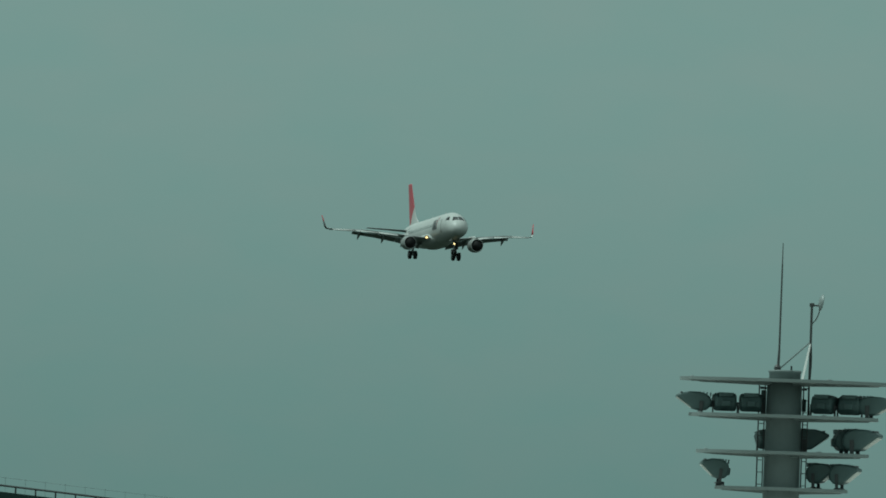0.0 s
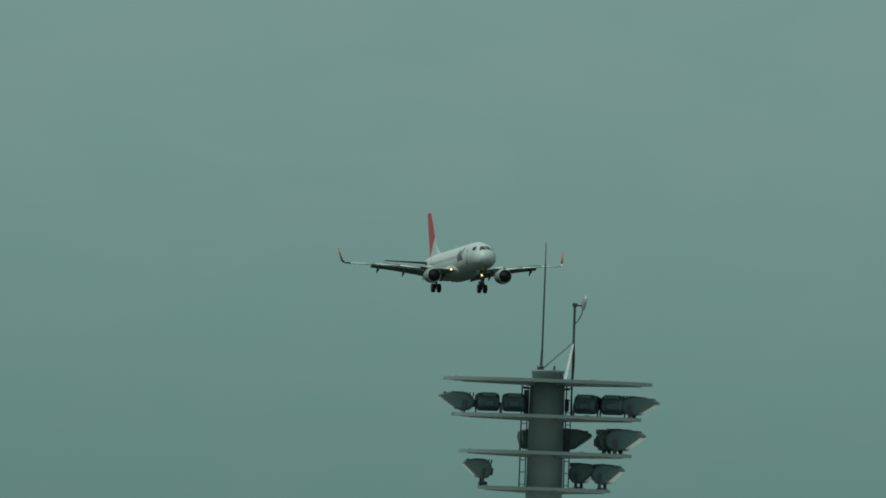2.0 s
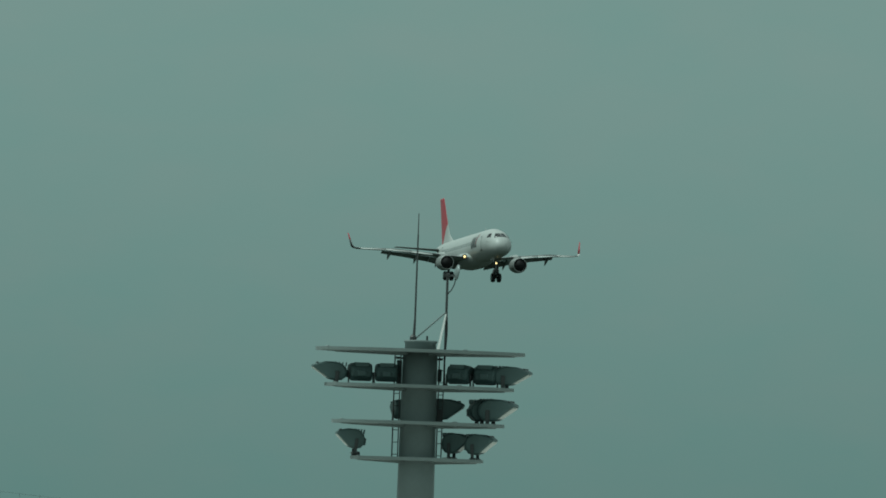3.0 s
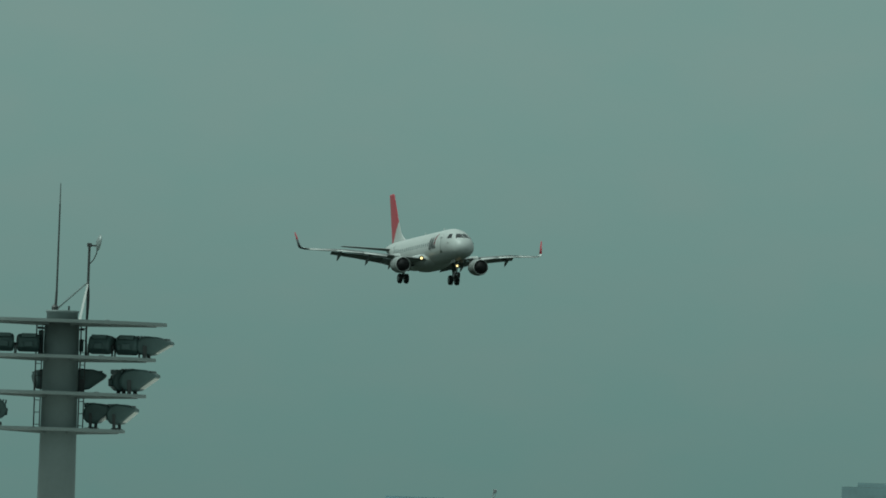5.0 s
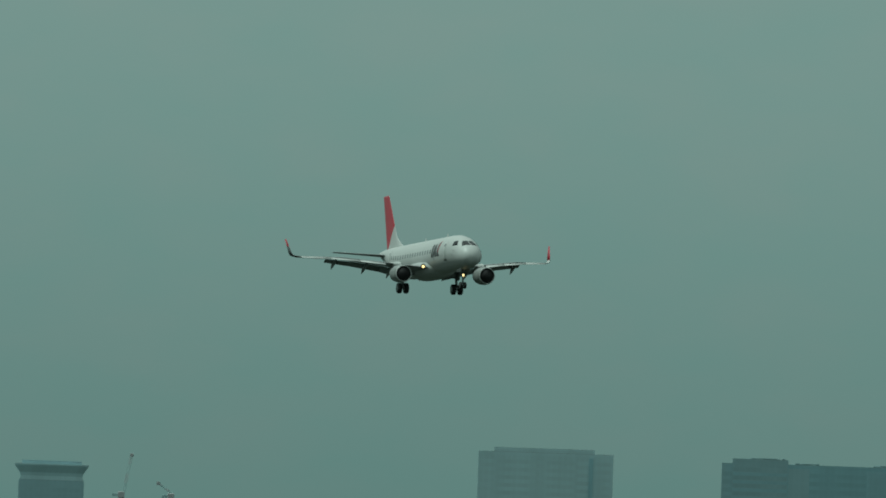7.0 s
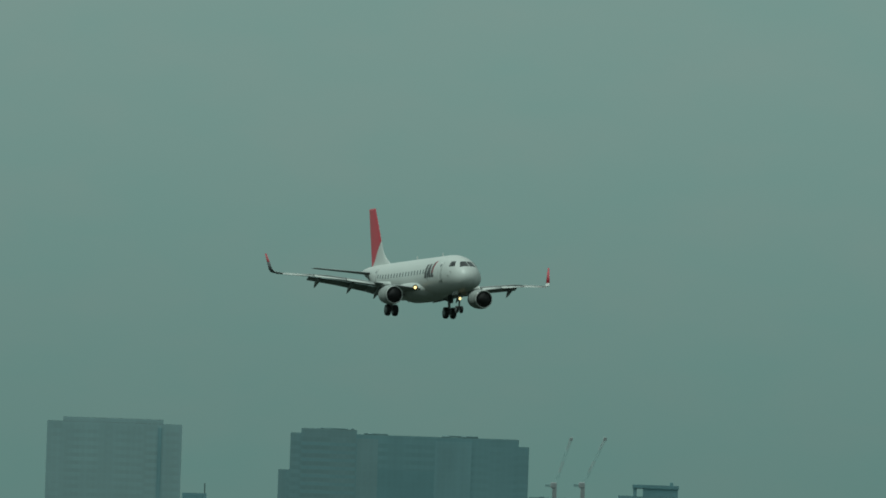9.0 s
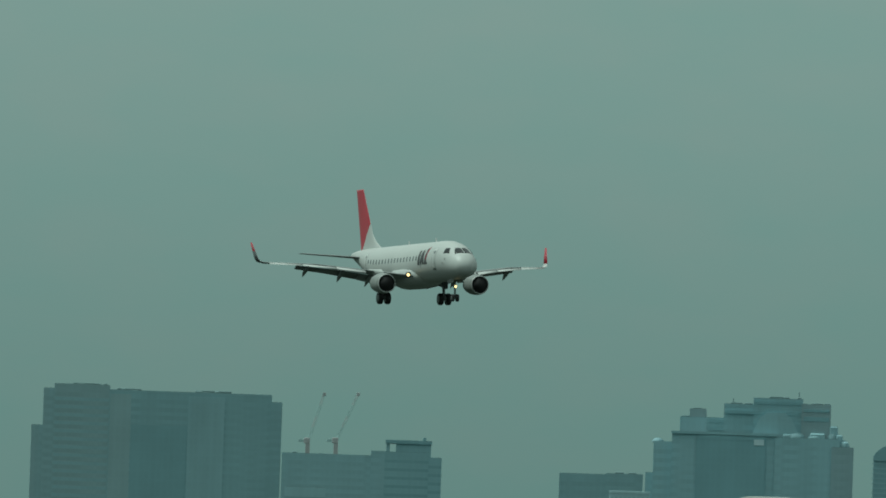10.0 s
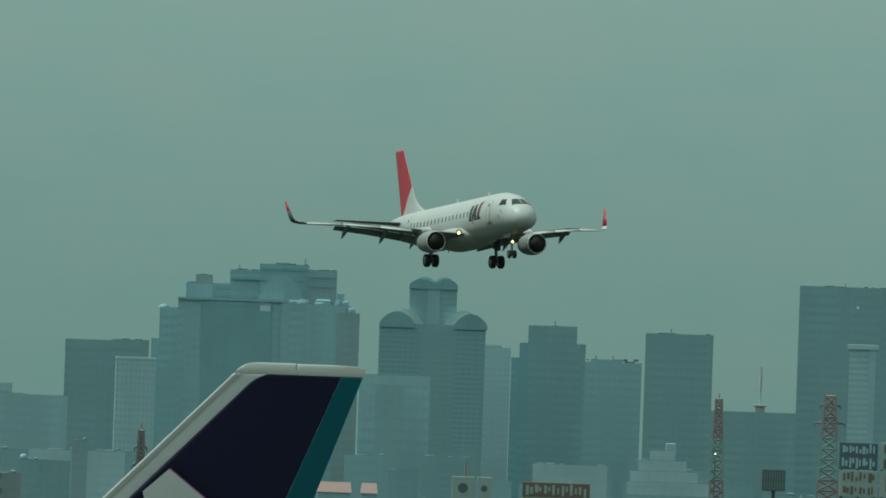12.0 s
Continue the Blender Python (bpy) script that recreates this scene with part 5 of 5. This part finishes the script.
def lattice(name, u, d, v_top, w0, w1, label, bands, arms=(), category="pylon", group="pylons"):
    """A four-legged steel tower; bands give the colour of each section from the foot up; arms: (share of height, half length)."""
    t = thing(name, stand(u, d), label, category, group)
    h = EYE.z + v_top * d / 1000
    n = len(bands)
    for i, mt in enumerate(bands):
        bm = bmesh.new()
        za, zb = h * i / n, h * (i + 1) / n
        wa, wb = lerp(w0, w1, i / n), lerp(w0, w1, (i + 1) / n)
        cs = [(-1, -1), (1, -1), (1, 1), (-1, 1)]
        for a, b in zip(cs, cs[1:] + cs[:1]):
            rod(bm, (a[0] * wa, a[1] * wa, za), (a[0] * wb, a[1] * wb, zb), 0.24, n=4)
            m = 4
            for j in range(m):
                z0, z1 = lerp(za, zb, j / m), lerp(za, zb, (j + 1) / m)
                q0, q1 = lerp(wa, wb, j / m), lerp(wa, wb, (j + 1) / m)
                rod(bm, (a[0] * q0, a[1] * q0, z0), (b[0] * q1, b[1] * q1, z1), 0.19, n=4)
                rod(bm, (b[0] * q0, b[1] * q0, z0), (a[0] * q1, a[1] * q1, z1), 0.19, n=4)
                rod(bm, (a[0] * q1, a[1] * q1, z1), (b[0] * q1, b[1] * q1, z1), 0.19, n=4)
        part("tower_section", bm, mt, t)
    for s, half in arms:
        bm = bmesh.new()
        z = h * s
        for y in (-w1, w1):
            rod(bm, (-half, 0, z), (half, 0, z), 0.09, n=4)
            rod(bm, (-half, 0, z), (0, y, z + 0.7), 0.07, n=4)
            rod(bm, (half, 0, z), (0, y, z + 0.7), 0.07, n=4)
        arm = part("crossarm", bm, bands[-1], t)
        for x in (-half, half):
            part("insulator", a_rod((x, 0, z - 0.6), (x, 0, z), 0.07, n=6), PYLON_GREY, arm)
    part("peak_rod", a_rod((0, 0, h - 0.1), (0, 0, h + 1.0), 0.15, 0.08, n=6), bands[-1], t)
    return t


def crane(u, d, v0, u1, v1, group="roof cranes"):
    """A luffing tower crane with its jib raised from (u, v0) to (u1, v1)."""
    t = thing("tower_crane", pose(*far(u, v0 - 0.4, d), 0, 0, -math.degrees(u / 1000)), "faint red and white luffing crane on a roof", "crane", group)
    k = d / 1000
    foot, tip = Vector((0, 0, 0.4 * k)), Vector(((u1 - u) * k, 0, (v1 - v0 + 0.4) * k))
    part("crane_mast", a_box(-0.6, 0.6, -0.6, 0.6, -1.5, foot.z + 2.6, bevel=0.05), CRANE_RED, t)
    part("crane_cab", a_box(-1.1, 0.6, -0.8, 0.8, foot.z + 2.6, foot.z + 4.2, bevel=0.15), CRANE_RED, t, "hazy red cab")
    base = foot + Vector((0.3, 0, 4.0))
    for i in range(4):
        a, b = base.lerp(tip, i / 4), base.lerp(tip, (i + 1) / 4)
        bm = bmesh.new()
        for off in (Vector((0.35, 0.25, 0)), Vector((-0.35, 0.25, 0)), Vector((0, -0.35, 0))):
            rod(bm, a + off, b + off, 0.04, n=4)
        for j in range(6):
            p, q = a.lerp(b, j / 6), a.lerp(b, (j + 1) / 6)
            rod(bm, p + Vector((0.35, 0.25, 0)), q + Vector((-0.35, 0.25, 0)), 0.025, n=4)
            rod(bm, p + Vector((-0.35, 0.25, 0)), q + Vector((0, -0.35, 0)), 0.025, n=4)
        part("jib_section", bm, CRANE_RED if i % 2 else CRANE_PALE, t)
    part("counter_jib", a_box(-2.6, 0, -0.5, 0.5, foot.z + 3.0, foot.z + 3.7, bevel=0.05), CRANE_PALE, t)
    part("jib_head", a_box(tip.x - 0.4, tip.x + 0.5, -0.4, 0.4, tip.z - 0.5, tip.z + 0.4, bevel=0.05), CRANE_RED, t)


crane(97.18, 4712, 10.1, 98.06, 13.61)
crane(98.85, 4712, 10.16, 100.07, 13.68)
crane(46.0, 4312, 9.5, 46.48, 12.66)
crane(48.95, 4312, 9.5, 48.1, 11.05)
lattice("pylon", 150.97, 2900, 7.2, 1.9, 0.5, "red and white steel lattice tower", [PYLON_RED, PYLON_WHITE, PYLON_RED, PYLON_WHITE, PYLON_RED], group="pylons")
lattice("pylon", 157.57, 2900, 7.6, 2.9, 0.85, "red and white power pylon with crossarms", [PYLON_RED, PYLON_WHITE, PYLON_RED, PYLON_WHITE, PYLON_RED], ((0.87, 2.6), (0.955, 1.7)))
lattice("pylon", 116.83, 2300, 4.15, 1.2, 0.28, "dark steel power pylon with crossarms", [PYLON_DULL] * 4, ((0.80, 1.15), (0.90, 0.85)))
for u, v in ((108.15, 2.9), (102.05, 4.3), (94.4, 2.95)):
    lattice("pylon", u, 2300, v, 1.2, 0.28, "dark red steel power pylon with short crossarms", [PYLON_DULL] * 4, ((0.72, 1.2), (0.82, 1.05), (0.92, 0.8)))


# ---- low buildings and signs in front of the skyline ----
def shed(name, label, u0, u1, v, d, depth, tone, pitch=1.6, share=0.45):
    t, uc, k = tower(name, label, d, depth, [(u0, u1, v)], tone, pitch, 0, share, group="low buildings")
    clutter(t, uc, k, u0 + 0.05, u1 - 0.05, v, 1.0, ROOF_GEAR)
    return t, uc, k


def billboard(u0, u1, v0, v1, d, face, label, marks, mark_m, rows=1):
    """A flat sign on posts with unreadable writing as plain bars."""
    uc = (u0 + u1) / 2
    t = thing("billboard", stand(uc, d), label, "billboard", "rooftop signs")
    k = d / 1000
    x0, x1, z0, z1 = (u0 - uc) * k, (u1 - uc) * k, EYE.z + v0 * k, EYE.z + v1 * k
    panel = part("panel", a_box(x0, x1, 0, 0.35, z0, z1, bevel=0.05), face, t)
    for x in (x0 + 0.3, (x0 + x1) / 2, x1 - 0.3):
        part("post", a_rod((x, 0.6, 0), (x, 0.6, z1), 0.16, n=6), PYLON_GREY, t)
    hgt = (z1 - z0) / rows
    wob = random.Random(int(u0 * 100))
    for r in range(rows):
        for i in range(marks):
            w = (x1 - x0) / (marks + 0.6)
            xa = x0 + 0.35 * w + i * w
            zz = z1 - hgt * (r + 0.5)
            if marks == 1:
                part("round_mark", a_rod(((x0 + x1) / 2, -0.04, zz), ((x0 + x1) / 2, 0.03, zz), 0.22 * min(hgt, x1 - x0), n=20), mark_m, panel)
                continue
            for dx, dz, sx, sz in ((wob.uniform(0.0, 0.15), wob.uniform(-0.08, 0.08), wob.uniform(0.25, 0.45), wob.uniform(0.5, 0.78)), (wob.uniform(0.5, 0.6), wob.uniform(-0.16, 0.16), wob.uniform(0.2, 0.35), wob.uniform(0.25, 0.6))):
                part("writing_bar", a_box(xa + dx * w, xa + (dx + sx) * w, -0.04, 0.02, zz + (dz - sz / 2) * hgt, zz + (dz + sz / 2) * hgt), mark_m, panel)
    return t


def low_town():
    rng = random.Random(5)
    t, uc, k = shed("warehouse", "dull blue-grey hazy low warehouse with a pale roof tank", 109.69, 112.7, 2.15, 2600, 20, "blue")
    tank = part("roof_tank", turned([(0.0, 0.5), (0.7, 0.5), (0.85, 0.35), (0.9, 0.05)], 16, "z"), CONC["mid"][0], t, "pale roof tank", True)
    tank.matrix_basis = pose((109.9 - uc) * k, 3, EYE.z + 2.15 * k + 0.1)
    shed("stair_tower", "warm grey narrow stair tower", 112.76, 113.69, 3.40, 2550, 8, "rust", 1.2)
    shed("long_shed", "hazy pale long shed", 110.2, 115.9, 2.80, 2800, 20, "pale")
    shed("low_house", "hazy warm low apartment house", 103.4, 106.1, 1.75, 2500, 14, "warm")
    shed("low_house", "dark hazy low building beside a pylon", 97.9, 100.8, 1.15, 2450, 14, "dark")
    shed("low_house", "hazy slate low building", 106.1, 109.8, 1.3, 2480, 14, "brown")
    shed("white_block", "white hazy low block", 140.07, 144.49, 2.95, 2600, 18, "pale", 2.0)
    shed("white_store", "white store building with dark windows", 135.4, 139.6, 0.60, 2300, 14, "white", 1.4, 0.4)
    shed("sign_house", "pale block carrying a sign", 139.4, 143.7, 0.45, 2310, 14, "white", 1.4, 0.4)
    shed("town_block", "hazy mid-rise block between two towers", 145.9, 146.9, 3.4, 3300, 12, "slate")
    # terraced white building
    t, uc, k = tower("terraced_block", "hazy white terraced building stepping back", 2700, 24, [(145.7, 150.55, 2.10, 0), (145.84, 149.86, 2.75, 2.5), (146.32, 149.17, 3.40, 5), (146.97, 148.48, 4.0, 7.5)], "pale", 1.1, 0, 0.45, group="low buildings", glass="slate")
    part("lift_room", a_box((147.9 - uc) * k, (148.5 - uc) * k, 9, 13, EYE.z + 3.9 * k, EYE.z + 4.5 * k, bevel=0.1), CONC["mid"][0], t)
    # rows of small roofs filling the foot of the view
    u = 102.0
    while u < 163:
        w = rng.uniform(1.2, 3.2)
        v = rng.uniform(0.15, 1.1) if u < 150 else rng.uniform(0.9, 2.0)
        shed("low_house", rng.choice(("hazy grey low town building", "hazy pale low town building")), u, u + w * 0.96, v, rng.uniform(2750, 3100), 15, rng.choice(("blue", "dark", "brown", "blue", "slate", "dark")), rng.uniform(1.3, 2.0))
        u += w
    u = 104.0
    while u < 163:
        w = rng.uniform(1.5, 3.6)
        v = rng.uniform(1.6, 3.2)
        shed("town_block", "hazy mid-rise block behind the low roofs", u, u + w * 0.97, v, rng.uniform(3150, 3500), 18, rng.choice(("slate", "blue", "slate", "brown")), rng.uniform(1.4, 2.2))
        u += w * rng.uniform(1.0, 1.5)
    # pink roofs
    for a, b in ((127.3, 129.4), (129.9, 130.95)):
        d, uc = 2400, (a + b) / 2
        k = d / 1000
        h = thing("pink_roof_house", stand(uc, d), "low building with hazy pink roof", "building", "low buildings")
        x0, x1 = (a - uc) * k, (b - uc) * k
        part("wall", a_box(x0 + 0.1, x1 - 0.1, 0.2, 9.8, 0, EYE.z + 0.9 * k, bevel=0.05), CONC["slate"][0], h)
        zr = EYE.z + 0.9 * k
        part("roof", loft([[(x0, 0, zr), (x1, 0, zr), (x1, 10, zr), (x0, 10, zr)], [(x0 + 0.2, 3.5, zr + 0.62 * k), (x1 - 0.2, 3.5, zr + 0.62 * k), (x1 - 0.2, 6.5, zr + 0.62 * k), (x0 + 0.2, 6.5, zr + 0.62 * k)]]), PINK_ROOF, h, "hazy pink sloping roof")
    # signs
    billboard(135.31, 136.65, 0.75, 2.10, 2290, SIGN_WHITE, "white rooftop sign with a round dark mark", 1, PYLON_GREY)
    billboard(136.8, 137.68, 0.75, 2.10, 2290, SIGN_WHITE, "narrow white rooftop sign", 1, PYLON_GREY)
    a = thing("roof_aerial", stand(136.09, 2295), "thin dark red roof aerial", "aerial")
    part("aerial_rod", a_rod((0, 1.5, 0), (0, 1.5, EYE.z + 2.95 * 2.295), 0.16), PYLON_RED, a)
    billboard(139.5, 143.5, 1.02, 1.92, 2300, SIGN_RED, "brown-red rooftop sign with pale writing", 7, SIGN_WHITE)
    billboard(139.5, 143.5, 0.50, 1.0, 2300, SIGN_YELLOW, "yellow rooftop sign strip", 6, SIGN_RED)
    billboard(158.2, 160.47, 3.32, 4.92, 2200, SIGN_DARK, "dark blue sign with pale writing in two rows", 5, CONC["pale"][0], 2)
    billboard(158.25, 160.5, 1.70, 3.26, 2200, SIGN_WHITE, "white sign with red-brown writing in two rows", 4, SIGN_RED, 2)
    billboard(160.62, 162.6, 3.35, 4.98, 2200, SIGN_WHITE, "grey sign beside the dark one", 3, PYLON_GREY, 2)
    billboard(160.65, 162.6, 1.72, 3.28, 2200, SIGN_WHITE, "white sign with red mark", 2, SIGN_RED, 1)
    # dark screen of slats on a pole
    d, uc = 1500, 154.36
    k = d / 1000
    s = thing("slatted_screen", stand(uc, d), "dark slatted box screen on a thin pole", "screen")
    part("pole", a_rod((0, 0.3, 0), (0, 0.3, EYE.z + 1.9 * k), 0.16), DARK_STEEL, s)
    for i in range(9):
        x = lerp(-0.62 * k, 0.62 * k, i / 8)
        part("slat", a_box(x - 0.10, x + 0.10, 0, 0.5, EYE.z + 1.9 * k, EYE.z + 3.12 * k), PYLON_GREY, s)
    for v in (1.92, 2.5, 3.08):
        part("cross_bar", a_box(-0.64 * k, 0.64 * k, 0.1, 0.6, EYE.z + v * k - 0.06, EYE.z + v * k + 0.06), PYLON_GREY, s)
    lamp = thing("tower_lamp", stand(150.85, 2895), "small white lit lamp beside the lattice tower", "lamp")
    part("lamp_post", a_rod((0, -3.5, 0), (0, -3.5, EYE.z + 3.9 * 2.895), 0.08), PYLON_GREY, lamp)
    part("bulb", turned([(-0.15, 0.03), (-0.1, 0.13), (0.1, 0.13), (0.15, 0.03)], 12, "z"), glow("lamp_glow", (0.9, 1.0, 0.95), 1.2), lamp, "lit white lamp").matrix_basis = pose(0, -3.5, EYE.z + 3.95 * 2.895)


low_town()


def motions():
    # seconds, nose position, heading, pitch, bank of the landing airliner
    walk(plane, [(t, Matrix.Translation((x, y, z)) @ pose(0, 0, 0, 0, 0, heading) @ pose(0, 0, 0, 0, -pitch, 0) @ pose(0, 0, 0, bank, 0, 0)) for t, x, y, z, heading, pitch, bank in (
        (0.0, 1.87, 1988.66, 74.57, -77.45, 2.69, -0.12),
        (0.5, 9.23, 1957.94, 72.85, -77.37, 3.08, 0.46),
        (1.0, 16.53, 1927.23, 71.44, -77.32, 3.18, 0.88),
        (1.5, 23.83, 1896.51, 69.92, -77.29, 2.95, 1.27),
        (2.0, 31.13, 1865.79, 68.52, -77.46, 3.09, 1.28),
        (2.5, 38.31, 1835.08, 67.05, -77.65, 3.09, 0.76),
        (3.0, 45.40, 1804.37, 65.42, -77.60, 3.10, 0.15),
        (3.5, 52.58, 1773.65, 64.03, -77.81, 3.06, -0.81),
        (3.7, 55.48, 1761.37, 63.40, -77.87, 3.10, -0.92),
        (5.3, 78.74, 1663.07, 59.14, -76.91, 2.69, 0.55),
        (5.5, 81.68, 1650.78, 58.54, -76.92, 2.63, 0.53),
        (6.0, 89.02, 1620.06, 57.02, -76.99, 2.41, 0.45),
        (6.5, 96.23, 1589.35, 55.39, -76.99, 2.49, 0.59),
        (7.0, 103.34, 1558.64, 53.80, -76.88, 2.45, 0.78),
        (8.8, 129.17, 1448.07, 48.24, -76.84, 1.86, -0.56),
        (9.0, 132.14, 1435.78, 47.56, -76.88, 1.76, -0.48),
        (9.5, 139.38, 1405.07, 45.89, -77.02, 1.38, 0.47),
        (10.0, 146.49, 1374.36, 44.25, -77.42, 1.28, 1.31),
        (10.5, 153.74, 1343.64, 42.23, -77.68, 1.55, 1.54),
        (11.0, 160.95, 1312.93, 40.24, -77.76, 2.62, 1.44),
        (11.5, 168.13, 1282.22, 38.31, -77.95, 3.84, 1.01),
        (12.0, 175.18, 1251.53, 36.72, -77.92, 4.09, 0.92),)])


motions()
